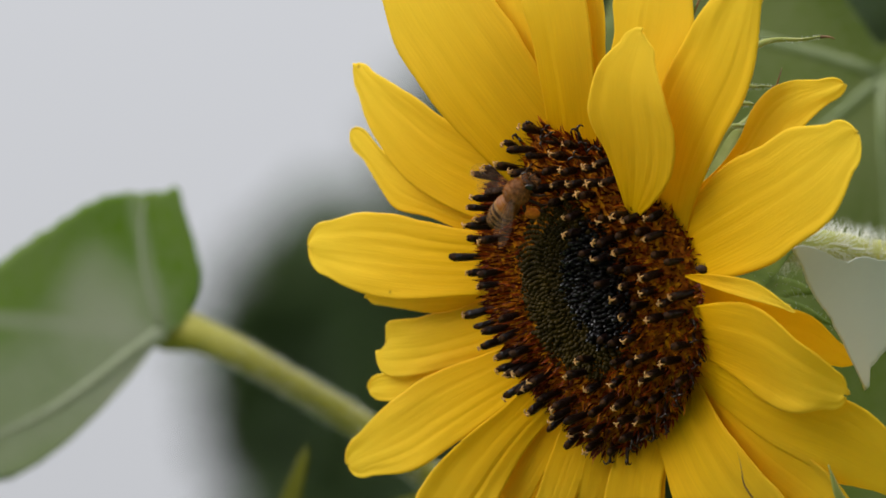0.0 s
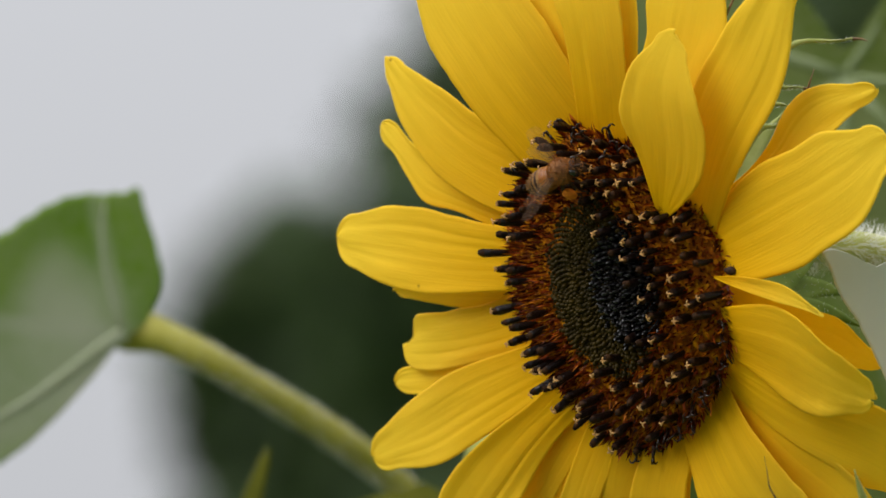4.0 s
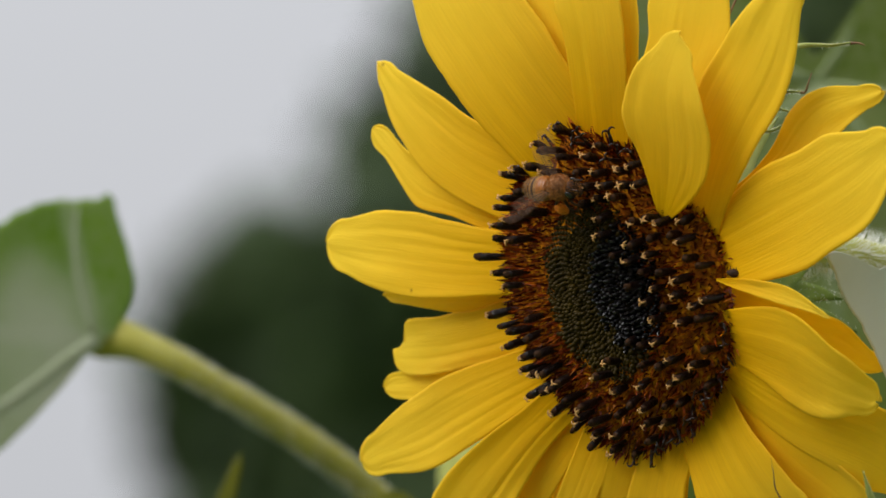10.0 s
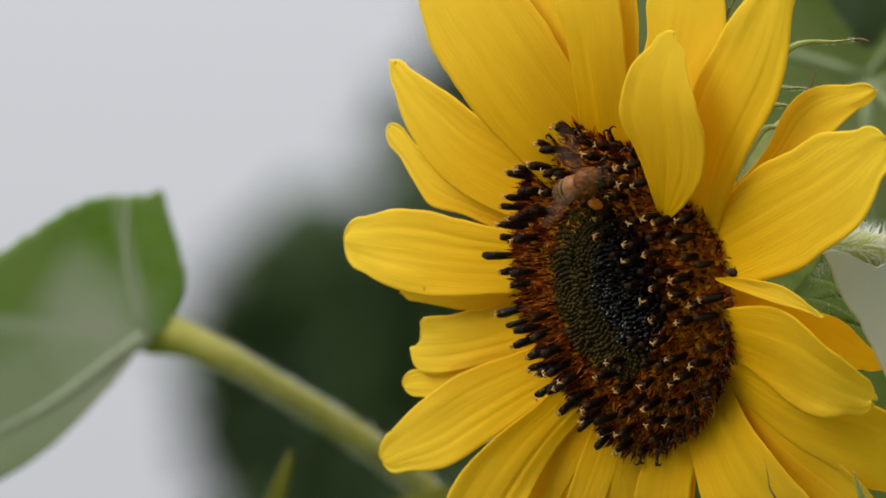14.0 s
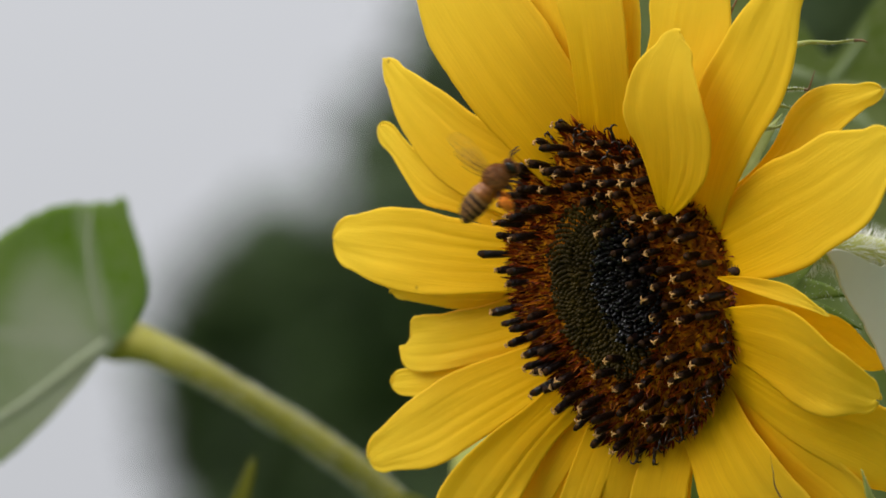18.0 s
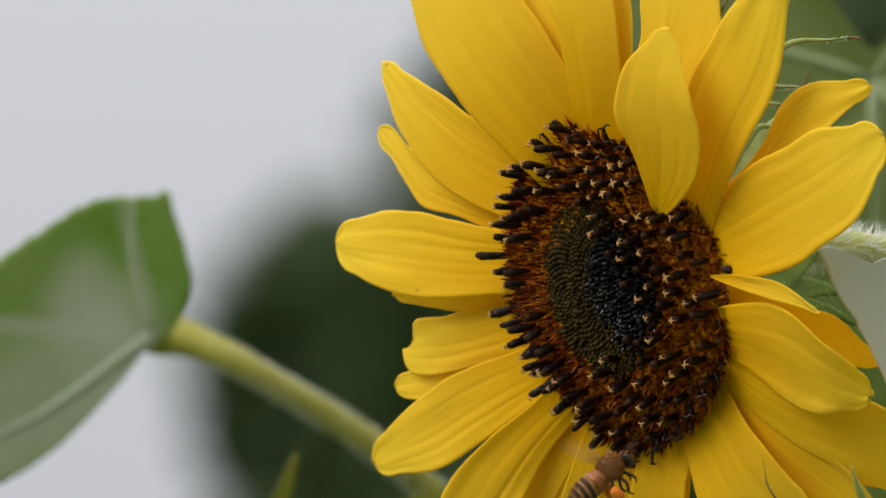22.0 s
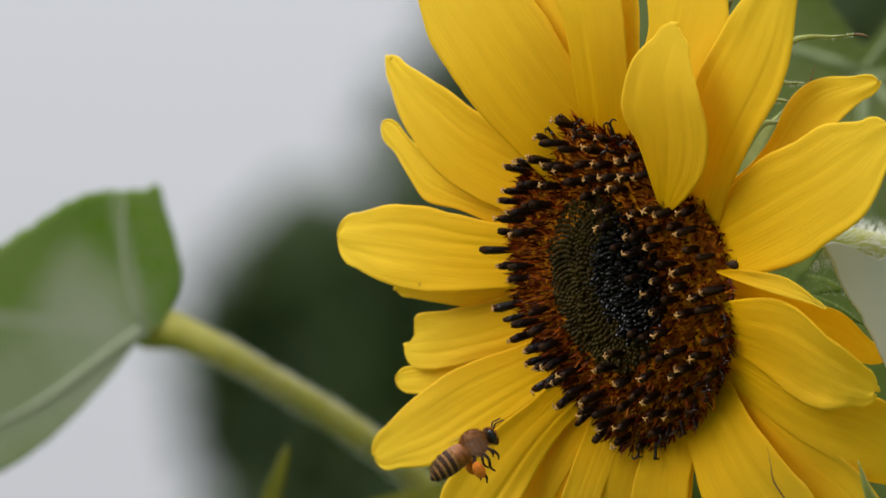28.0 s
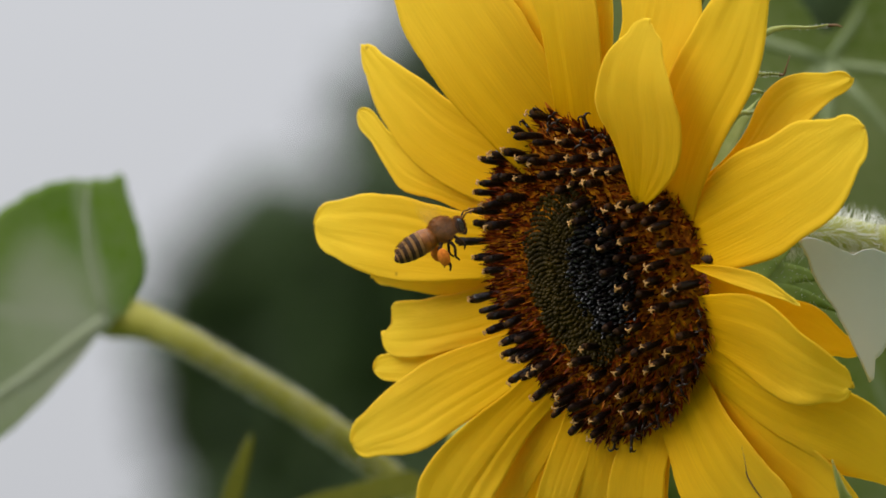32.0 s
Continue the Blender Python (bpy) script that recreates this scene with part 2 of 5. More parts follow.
# ---- mesh helpers ----
def mesh(name, verts, faces, mats, smooth=True, uvs=None, slots=None):
    me = bpy.data.meshes.new(name)
    me.from_pydata([tuple(v) for v in verts], [], [tuple(f) for f in faces])
    for m in mats if isinstance(mats, (list, tuple)) else [mats]:
        me.materials.append(m)
    if smooth:
        me.polygons.foreach_set("use_smooth", [True] * len(me.polygons))
    if slots:
        me.polygons.foreach_set("material_index", slots)
    if uvs is not None:
        layer = me.uv_layers.new(name="UVMap")
        loops = np.empty(len(me.loops), dtype=np.int32)
        me.loops.foreach_get("vertex_index", loops)
        layer.data.foreach_set("uv", np.asarray(uvs, dtype=np.float32)[loops].ravel())
    me.update()
    return me


def part(name, me, parent, label="", m=None):
    ob = new(name, me)
    ob.parent = parent
    if m is not None:
        ob.matrix_basis = m
    return tagged(ob, label)


def shell(name, grid, uv, thick, mats, closed=False):
    """A thin closed skin round a grid of points (rows x columns x 3)."""
    nu, nv = grid.shape[:2]
    du, dv = np.gradient(grid, axis=0), np.gradient(grid, axis=1)
    nrm = np.cross(du, dv)
    nrm /= np.maximum(np.linalg.norm(nrm, axis=2, keepdims=True), 1e-12)
    edge = np.minimum(1, np.minimum(np.arange(nv), np.arange(nv)[::-1]) / 1.0)[None, :, None]
    back = grid - nrm * thick * (0.25 + 0.75 * edge)
    verts = np.concatenate([grid.reshape(-1, 3), back.reshape(-1, 3)])
    n = nu * nv
    idx = np.arange(n).reshape(nu, nv)
    faces = []
    for i in range(nu - 1):
        for j in range(nv - 1):
            a, b, c, d = idx[i, j], idx[i + 1, j], idx[i + 1, j + 1], idx[i, j + 1]
            faces.append((a, b, c, d))
            faces.append((a + n, d + n, c + n, b + n))
    rim = [*idx[0, :], *idx[1:, -1], *idx[-1, -2::-1], *idx[-2:0:-1, 0]]
    for a, b in zip(rim, rim[1:] + rim[:1]):
        faces.append((a, b, b + n, a + n))
    uvs = np.concatenate([uv.reshape(-1, 2), uv.reshape(-1, 2)])
    return mesh(name, verts, faces, mats, True, uvs)


def smooth_line(points, count):
    """Points along a smooth line through the given ones."""
    p = [Vector(q) for q in points]
    p = [p[0] * 2 - p[1]] + p + [p[-1] * 2 - p[-2]]
    out, spans = [], len(p) - 3
    for k in range(count):
        x = min(k / (count - 1) * spans, spans - 1e-9)
        i, u = int(x), x - int(x)
        a, b, c, d = p[i:i + 4]
        out.append(0.5 * ((2 * b) + (c - a) * u + (2 * a - 5 * b + 4 * c - d) * u * u + (3 * b - a - 3 * c + d) * u ** 3))
    return out


def tube(points, radii, sides=8, count=None):
    """Vertices and faces of a round bar along a line; radii: one number a point, spread evenly."""
    line = smooth_line(points, count) if count else [Vector(p) for p in points]
    rr = np.interp(np.linspace(0, 1, len(line)), np.linspace(0, 1, len(radii)), radii)
    verts, faces, side = [], [], None
    for i, p in enumerate(line):
        way = (line[min(i + 1, len(line) - 1)] - line[max(i - 1, 0)]).normalized()
        if side is None:
            side = way.orthogonal().normalized()
        side = (side - way * side.dot(way)).normalized()
        other = way.cross(side)
        for k in range(sides):
            a = 2 * math.pi * k / sides
            verts.append(p + (side * math.cos(a) + other * math.sin(a)) * rr[i])
    for i in range(len(line) - 1):
        for k in range(sides):
            a, b = i * sides + k, i * sides + (k + 1) % sides
            faces.append((a, b, b + sides, a + sides))
    faces.append(tuple(range(sides))[::-1])
    faces.append(tuple(range((len(line) - 1) * sides, len(line) * sides)))
    return verts, faces


def joined(pieces):
    verts, faces = [], []
    for v, f in pieces:
        n = len(verts)
        verts += list(v)
        faces += [tuple(i + n for i in q) for q in f]
    return verts, faces


def ball(centre, radii, rings=8, sides=12, turn=None):
    """An ellipsoid as vertices and faces."""
    verts, faces = [], []
    for i in range(rings + 1):
        b = math.pi * i / rings
        for k in range(sides):
            a = 2 * math.pi * k / sides
            v = Vector((math.sin(b) * math.cos(a) * radii[0], math.sin(b) * math.sin(a) * radii[1], math.cos(b) * radii[2]))
            verts.append((turn @ v if turn else v) + Vector(centre))
    for i in range(rings):
        for k in range(sides):
            a, b = i * sides + k, i * sides + (k + 1) % sides
            faces.append((a, a + sides, b + sides, b))
    return verts, faces


# ---- ground ----
def build_ground():
    n, size = 60, 400.0
    rng = np.linspace(-1, 1, n)
    axis = np.sign(rng) * np.abs(rng) ** 2.2 * size
    verts = [(x, y + 20, 0.12 * noise.noise((x * 0.11, y * 0.11, 0)) * min(1, abs(y) / 6)) for x in axis for y in axis]
    faces = [(i * n + j, (i + 1) * n + j, (i + 1) * n + j + 1, i * n + j + 1) for i in range(n - 1) for j in range(n - 1)]
    tagged(new("ground", mesh("ground", verts, faces, GRASS)), "rough green meadow under the sunflower plant", "ground", kind="structure")


# ---- far trees ----
GAPS = ((-0.95, 7.84, 0.085), (-0.62, 7.95, 0.05), (-0.45, 7.62, 0.045), (-0.13, 7.8, 0.05), (-0.72, 7.5, 0.05))      # sky that shows through the crowns: x, height and radius at 38 m, rising with distance


def build_tree(x, y, height, big, lobes, leaves, seed, label):
    rng = np.random.default_rng(seed)
    tree = tagged(new("tree"), label, "tree", group="distant trees")
    tree.matrix_basis = pose(x, y, 0)
    pieces = [tube([(0, 0, -0.2), (0.05, 0.1, height * 0.3), (-0.1, 0, height * 0.6), (0, 0, height * 0.92)], [0.34, 0.26, 0.17, 0.04], 10, 14)]
    for lx, ly, lz, rx, rz in lobes:
        pieces.append(tube([(0, 0, max(1.5, lz - rz * 1.4)), (lx * 0.5, ly * 0.5, lz - rz * 0.5), (lx, ly, lz)], [0.11, 0.07, 0.02], 6, 6))
    part("trunk", mesh("trunk", *joined(pieces), BARK), tree)
    verts, faces = [], []
    total = sum(l[3] ** 1.4 for l in lobes)
    for lx, ly, lz, rx, rz in lobes:
        count = int(leaves * rx ** 1.4 / total)
        way = rng.normal(size=(count, 3))
        way /= np.linalg.norm(way, axis=1, keepdims=True)
        clump = np.array([noise.noise(Vector(w) * 2.3 + Vector((lx, ly, lz))) for w in way])
        rad = (0.45 + 0.62 * rng.random(count) ** 0.5) * (1 + 0.28 * clump)
        for w, r in zip(way, rad):
            c = np.array((lx, ly, lz)) + w * r * np.array((rx, rx, rz))
            share = 38 / (y + c[1])
            if any(math.hypot((x + c[0]) * share - gx, (c[2] - EYE[2]) * share + EYE[2] - gz) < gr + 0.03 for gx, gz, gr in GAPS):
                continue
            a, b = rng.normal(size=3), rng.normal(size=3)
            a /= np.linalg.norm(a)
            b -= a * a.dot(b)
            b /= np.linalg.norm(b)
            s = big * (0.6 + 0.8 * rng.random())
            n = len(verts)
            verts += [c - a * s * 1.3, c - b * s * 0.7, c + a * s * 1.3, c + b * s * 0.7]
            faces.append((n, n + 1, n + 2, n + 3))
    part("crown", mesh("crown", verts, faces, FOLIAGE, False), tree)
    return tree


def build_trees():
    build_tree(3.68, 40.0, 13.5, 0.15, ((-2.5, 0, 8.55, 1.18, 0.87), (0.1, 0, 9.6, 2.9, 3.4), (0.6, 0.8, 11.2, 2.6, 2.2), (-0.6, -0.6, 6.6, 2.7, 2.0), (1.8, 0, 7.6, 2.8, 2.6), (0.4, 0.2, 5.0, 2.6, 2.0)),
               46000, 3, "tall dark green leafy tree far across the meadow")
    build_tree(0.95, 38.0, 7.9, 0.11, ((-1.05, 0, 7.53, 0.55, 0.56), (-0.3, 0, 7.52, 0.95, 0.75), (-0.25, 0, 6.2, 1.5, 1.3), (0.9, 0.3, 6.6, 1.6, 1.5), (-0.1, 0.3, 4.6, 1.8, 1.5), (0.9, -0.4, 4.3, 1.6, 1.4)),
               52000, 8, "shorter dark green leafy tree before a taller one")
    build_tree(12.5, 46.0, 12.0, 0.16, ((0, 0, 8.2, 3.6, 3.2), (-1.6, 0.5, 6.6, 2.8, 2.4), (1.9, 0, 6.2, 2.8, 2.4)), 9000, 5, "broad dark green tree at the meadow's far edge")


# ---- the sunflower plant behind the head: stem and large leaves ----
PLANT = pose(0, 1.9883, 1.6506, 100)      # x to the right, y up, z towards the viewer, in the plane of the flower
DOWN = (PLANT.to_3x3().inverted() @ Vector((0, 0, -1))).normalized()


def blade(name, parent, base, outline, tilt, veins, mat, seed=0, wave=2.0, fold=0.0, label="", grow=1.0, vein=VEIN):
    """A heart-shaped blade round its base. outline: (degrees, mm) pairs; tilt: pose in the plant's space; veins: (degrees, share of the radius, mm)."""
    angles = np.array([o[0] for o in outline] + [outline[0][0] + 360.0])
    radii = np.array([o[1] for o in outline] + [outline[0][1]]) * grow
    rng = random.Random(seed)

    def reach(deg):
        x = (deg - angles[0]) % 360 + angles[0]
        i = min(int(np.searchsorted(angles, x, "right")) - 1, len(angles) - 2)
        u = (x - angles[i]) / (angles[i + 1] - angles[i])
        k = len(angles) - 1
        p0, p1, p2, p3 = radii[(i - 1) % k], radii[i], radii[i + 1], radii[(i + 2) % k if i + 2 > k else i + 2]
        return max(1.0, 0.5 * (2 * p1 + (p2 - p0) * u + (2 * p0 - 5 * p1 + 4 * p2 - p3) * u * u + (3 * p1 - p0 - 3 * p2 + p3) * u ** 3))

    def height(x, y):
        r = math.hypot(x, y)
        return (wave * noise.noise((x * 0.035 + seed, y * 0.035, 0.5)) * min(1, r / 30) - 0.0011 * r * r * 0.6 + fold * abs(y) * 0.25)

    rings, sides = 16, 144
    verts, uvs = [], []
    for k in range(sides):
        deg = 360 * k / sides
        far = reach(deg) * (1 + 0.006 * math.sin(math.radians(deg) * 34) + 0.006 * rng.uniform(-1, 1))
        for i in range(rings + 1):
            r = far * (0.02 + 0.98 * i / rings)
            x, y = r * math.cos(math.radians(deg)), r * math.sin(math.radians(deg))
            verts.append((x * MM, y * MM, height(x, y) * MM))
            uvs.append((x * 0.01, y * 0.01))
    n = len(verts)
    verts += [(x, y, z - 0.0004) for x, y, z in verts]
    uvs += uvs
    faces = []
    for k in range(sides):
        a, b = k * (rings + 1), ((k + 1) % sides) * (rings + 1)
        for i in range(rings):
            faces.append((a + i, a + i + 1, b + i + 1, b + i))
            faces.append((a + i + n, b + i + n, b + i + 1 + n, a + i + 1 + n))
        faces.append((a + rings, a + rings + n, b + rings + n, b + rings))
    faces.append(tuple(k * (rings + 1) for k in range(sides)))
    faces.append(tuple(k * (rings + 1) + n for k in range(sides))[::-1])
    leaf = part(name, mesh(name, verts, faces, mat, True, uvs), parent, label, Matrix.Translation(Vector(base) * MM) @ tilt)
    for deg, share, thick in veins:
        far = reach(deg) * share
        line = []
        for i in range(9):
            r = far * i / 8
            d = math.radians(deg + 7 * math.sin(i * 0.35 + deg))
            x, y = r * math.cos(d), r * math.sin(d)
            line.append((x * MM, y * MM, (height(x, y) + 0.25 - thick * 0.74) * MM))
        part("vein", mesh("vein", *tube(line, [thick * MM, thick * 0.85 * MM, thick * 0.5 * MM], 8), vein), leaf)
    return leaf


def mm(points):
    return [Vector(p) * MM for p in points]


def build_plant():
    plant = tagged(new("sunflower_plant"), "tall green sunflower plant with broad heart-shaped leaves", "plant")
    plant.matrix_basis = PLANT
    foot = Vector((20, -60, -330)) * MM
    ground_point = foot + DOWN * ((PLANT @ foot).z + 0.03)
    mid = foot.lerp(ground_point, 0.5) + Vector((0.012, 0, 0.01))
    part("stem", mesh("stem", *tube([foot + Vector((0.002, 0.03, 0)), foot, foot.lerp(mid, 0.5), mid, ground_point], [0.006, 0.009, 0.011, 0.013, 0.015], 12, 28), STALK), plant, "thick green hairy stem")
    # the leaf held out on a long petiole
    reach_line = mm([(22, -68, -328), (-4, -40.5, -312), (-30, -23.2, -300), (-43, -16.4, -301), (-50, -14.4, -303.5), (-57, -13.0, -306)])
    long_petiole = part("petiole", mesh("petiole", *tube(reach_line, [0.0032, 0.0027, 0.0026, 0.0031, 0.0044, 0.0036], 14, 36), PETIOLE), plant, "yellow-green petiole with fine white hairs")
    tagged(part("hairs", hairs(smooth_line(reach_line, 40)[:28], [0.0031, 0.0025], 3200, 1.2, 21), long_petiole, "fine white hairs"), kind="stuff")
    blade("leaf", plant, (-51.5, -15, -297),
          ((0, 2), (35, 7), (50, 13), (59, 16), (69, 20.4), (75.5, 24.6), (79, 28.4), (84, 26.5), (109, 27), (133, 27.4), (155, 32), (175, 42), (195, 52), (212, 50), (222, 41), (228, 27), (232, 14), (240, 4), (290, 2)),
          pose(0, 0, 0, -14, 18, 0), ((95, 0.95, 0.5), (208, 0.95, 1.5)),
          LEAF_SHEEN, 3, 2.2, label="broad green leaf with pale veins", vein=VEIN_PALE)
    # the large leaf close behind the head
    part("petiole", mesh("petiole", *tube(mm([(22, -64, -332), (40, -30, -336), (66, 10, -332), (80, 32, -325)]), [0.0036, 0.003, 0.0028, 0.0026], 10, 24), PETIOLE), plant)
    blade("leaf", plant, (81, 32, -318),
          ((0, 80), (40, 62), (54, 38), (61, 17), (68, 8.5), (80, 6), (92, 5.5), (104, 7), (112, 12), (118, 22), (125, 38), (134, 46), (150, 50), (175, 56), (200, 62), (225, 74), (250, 92), (275, 108), (300, 105), (330, 95)),
          pose(0, 0, 0, 10, -14, 0), ((60, 0.8, 1.2), (157, 0.9, 1.5), (215, 0.9, 1.3), (275, 0.95, 1.5), (318, 0.9, 1.4), (355, 0.9, 1.1)),
          LEAF_BACK, 9, 3.0, label="large grey-green leaf with thick pale veins")
    # young leaves below
    blade("leaf", plant, (-31, -56, -290), ((0, 1), (40, 2.5), (57, 7.5), (65, 15), (70, 22), (75, 15), (83, 7.5), (100, 2.5), (180, 1.2), (270, 8)), pose(0, 0, 0, -10, 15, 0), (), LEAF_YOUNG, 5, 0.4,
          label="narrow pointed young leaf")
    blade("leaf", plant, (5, -45, -290), ((0, 2), (90, 2), (165, 5), (182, 12), (190, 23), (197, 12), (215, 4), (270, 2)), pose(0, 0, 0, -15, 8, 0), (), LEAF_YOUNG, 6, 0.5,
          label="narrow pointed young leaf")
    return plant


# ---- the flower head ----
RIM, DOME = 24.5, 5.0


LONG = 1.05      # the disc is a little longer than wide


def disc_spot(r, a, z):
    """A place on the disc in mm; its rim is drawn in on two sides and out at the two ends."""
    deg = math.degrees(a) % 360
    rim = -0.10 * math.exp(-((deg - 126) / 24) ** 2) + 0.05 * math.exp(-((deg - 164) / 13) ** 2) - 0.11 * math.exp(-((deg - 340) / 16) ** 2) - 0.09 * math.exp(-((deg - 303) / 15) ** 2) + 0.02 * math.exp(-((deg - 8) / 9) ** 2)
    q = r * (1 + rim * (r / RIM) ** 2)
    return Vector((q * LONG * math.cos(a), q * math.sin(a), z))


def dome(r):
    return DOME * (1 - (r / RIM) ** 2)


STATIONS = (0.0, 0.18, 0.36, 0.54, 0.72, 0.9)


def petal(head, line, half, roll=0, cup=0.012, fold=0.0, notch=0.014, ruffle=0.5, hook=0.0, lobe=0.05, label="", blunt=0.5, lean=0.0, scallops=()):
    """A ray petal in the head's space, in mm: the line of its midrib from foot to tip, its half widths at STATIONS, its roll in degrees about that line.
    fold: how far one third is turned up along the length; notch: the dent of the tip; scallops: (side, place, depth, reach) of dents and lobes of the edge."""
    rng = random.Random(int(abs(line[0][0] * 31 + line[0][1] * 17 + line[3][0] * 7) * 10))
    nu, nv = 52, 41
    along = [math.sin(math.pi / 2 * i / (nu - 1)) ** 0.9 if i else 0.0 for i in range(nu)]
    ribs = smooth_line(line, 201)
    wide = [w.x for w in smooth_line([(w, 0, 0) for w in half], 91)]
    size = max(half)
    off = rng.randint(1, 60)
    length = sum((Vector(q) - Vector(p)).length for p, q in zip(line, line[1:]))
    creases = [(v0 + rng.uniform(-0.10, 0.10), rng.uniform(*deep), rng.uniform(0.05, 0.12), rng.uniform(0.55, 1.0)) for v0, deep in
               rng.sample(((-0.78, (0.04, 0.18)), (-0.45, (0.10, 0.36)), (-0.30, (0.10, 0.30)), (-0.05, (0.05, 0.2)), (0.22, (0.05, 0.3)), (0.5, (0.10, 0.36)), (0.78, (0.03, 0.16))), 4)]
    tip_wave, tip_lean = rng.uniform(0.2, 0.7), rng.uniform(-0.4, 0.4)
    edge_bend = (rng.uniform(-0.5, 1.0), rng.uniform(-0.5, 1.0))
    grid, uv = np.zeros((nu, nv, 3)), np.zeros((nu, nv, 2))
    for i, a in enumerate(along):
        k = min(int(a * 200), 199)
        p = ribs[k].lerp(ribs[k + 1], a * 200 - k)
        d = (ribs[min(k + 2, 200)] - ribs[max(k - 1, 0)]).normalized()
        u0 = (Vector((0, 0, 1)) - d * d.z).normalized()
        c0 = d.cross(u0)
        c, u = c0 * math.cos(radians(roll)) + u0 * math.sin(radians(roll)), u0 * math.cos(radians(roll)) - c0 * math.sin(radians(roll))
        x = min(a * 100, 89.999)
        h = wide[int(x)] + (wide[int(x) + 1] - wide[int(x)]) * (x % 1)
        if a > 0.9:
            h *= max(0.0, 1 - ((a - 0.9) / 0.1) ** 2) ** blunt
        h = max(h, 0.15)
        body = math.sin(math.pi * min(0.97, 0.10 + a * 0.88)) ** 0.6
        for j in range(nv):
            v = -1 + 2 * j / (nv - 1)
            w = h * v * (1 + lobe * 1.3 * noise.noise((a * 5.5, off * 1.37, 3.0 if v > 0 else 0.3)) * min(1, a * 2))
            w *= 1 + 0.012 * noise.noise((a * 26, off * 2.1, 7.0 if v > 0 else 1.3)) * min(1, a * 3)
            for side, at, deep, reach in scallops:
                if side * v > 0:
                    w *= 1 + deep * math.exp(-((a - at) / reach) ** 2) * min(1, abs(v) * 2)
            tipping = max(0, (a - 0.75) / 0.25) ** 2 * (notch * length * math.exp(-(v / 0.22) ** 2) + tip_wave * math.sin(v * 5.5 + off) * 0.6 + (tip_lean + lean) * v)
            pleats = sum(deep * (math.exp(-((v - v0) / thin) ** 2) - 0.55 * math.exp(-((v - v0) / (thin * 3)) ** 2)) * (1 if a < end else max(0, 1 - (a - end) * 5))
                         for v0, deep, thin, end in creases)
            rise = (cup * 2 * size * v * v * (h / size) * (1 - 0.7 * a) - hook * length * max(0, a - 0.75) ** 2 * 12
                    - pleats * 0.68 * min(1, size / 7) ** 1.5 * body * min(1, 1.15 * h / size)
                    + fold * 2 * size * max(0, v - 0.1 + 0.25 * a) ** 1.4 * body
                    + 0.45 * edge_bend[v > 0] * max(0, abs(v) - 0.72) * (0.3 + a) * min(1, size / 6)
                    + ruffle * noise.noise((a * 3.2, v * 1.6, off * 0.73)) * (0.3 + abs(v)) * (0.25 + a) * min(1, size / 6)
                    + 0.35 * ruffle * noise.noise((a * 9.0, v * 2.5, off * 0.41)) * max(0, abs(v) - 0.35) * min(1, a * 2)
                    + 0.03 * noise.noise((a * 3.0, v * 14, off * 0.73 + 9)))
            q = p - d * tipping + c * w + u * rise
            grid[i, j] = q * MM
            uv[i, j] = (a * 0.998 + off, v * 0.5 * (0.4 + 0.6 * h / size) + off)
    part("petal", shell("petal", grid, uv, 0.2 * MM, PETAL), head, label)


def axis_turn(way, spin=0.0):
    return Vector(way).to_track_quat("Z", "Y").to_matrix().to_4x4() @ pose(0, 0, 0, 0, 0, spin)


def floret_mesh(length, seed):
    """A dark tube, swollen at its foot, with a five-lobed brown mouth."""
    rng = random.Random(seed)
    prof = ((0.0, 0.36), (0.14, 0.52), (0.34, 0.58), (0.6, 0.66), (0.80, 0.70), (0.90, 0.66), (0.975, 0.48), (1.01, 0.18))
    sides, verts, faces, slots = 10, [], [], []
    lean, sway = rng.uniform(-0.5, 0.5), rng.uniform(-0.4, 0.4)
    for i, (a, r) in enumerate(prof):
        for k in range(sides):
            g = 2 * math.pi * k / sides
            q = r * (1 + 0.17 * math.cos(g * 5 + seed) + 0.10 * rng.uniform(-1, 1))
            z = a * length + (0.34 * (k % 2) if i >= 6 else 0) + 0.10 * rng.uniform(-1, 1)
            verts.append(((q * math.cos(g) + lean * a * a) * MM, (q * math.sin(g) + sway * a * a) * MM, z * MM))
    for i in range(len(prof) - 1):
        for k in range(sides):
            a, b = i * sides + k, i * sides + (k + 1) % sides
            faces.append((a, b, b + sides, a + sides))
            slots.append(1 if i > 4 else 0)
    faces.append(tuple(range((len(prof) - 1) * sides, len(prof) * sides)))
    slots.append(0)
    return mesh("floret", verts, faces, [TUBE, TUBE_RIM], True, None, slots)


def stigma_mesh(arms, seed):
    """Tan prongs that rise from the tube's mouth and bend back over it."""
    rng = random.Random(seed)
    pieces = [ball((0, 0, 0.12 * MM), (0.30 * MM, 0.30 * MM, 0.34 * MM), 5, 7)]
    for k in range(arms):
        a = 2 * math.pi * (k + rng.uniform(-0.16, 0.16)) / arms
        x, y, w = math.cos(a), math.sin(a), rng.uniform(0.85, 1.2)
        pieces.append(tube(mm([(0, 0, 0.2), (x * 0.34 * w, y * 0.34 * w, 0.52), (x * 0.70 * w, y * 0.70 * w, 0.36), (x * 0.92 * w, y * 0.92 * w, -0.05)]), [0.20 * MM, 0.19 * MM, 0.15 * MM, 0.06 * MM], 5, 7))
    return mesh("stigma", *joined(pieces), STIGMA)


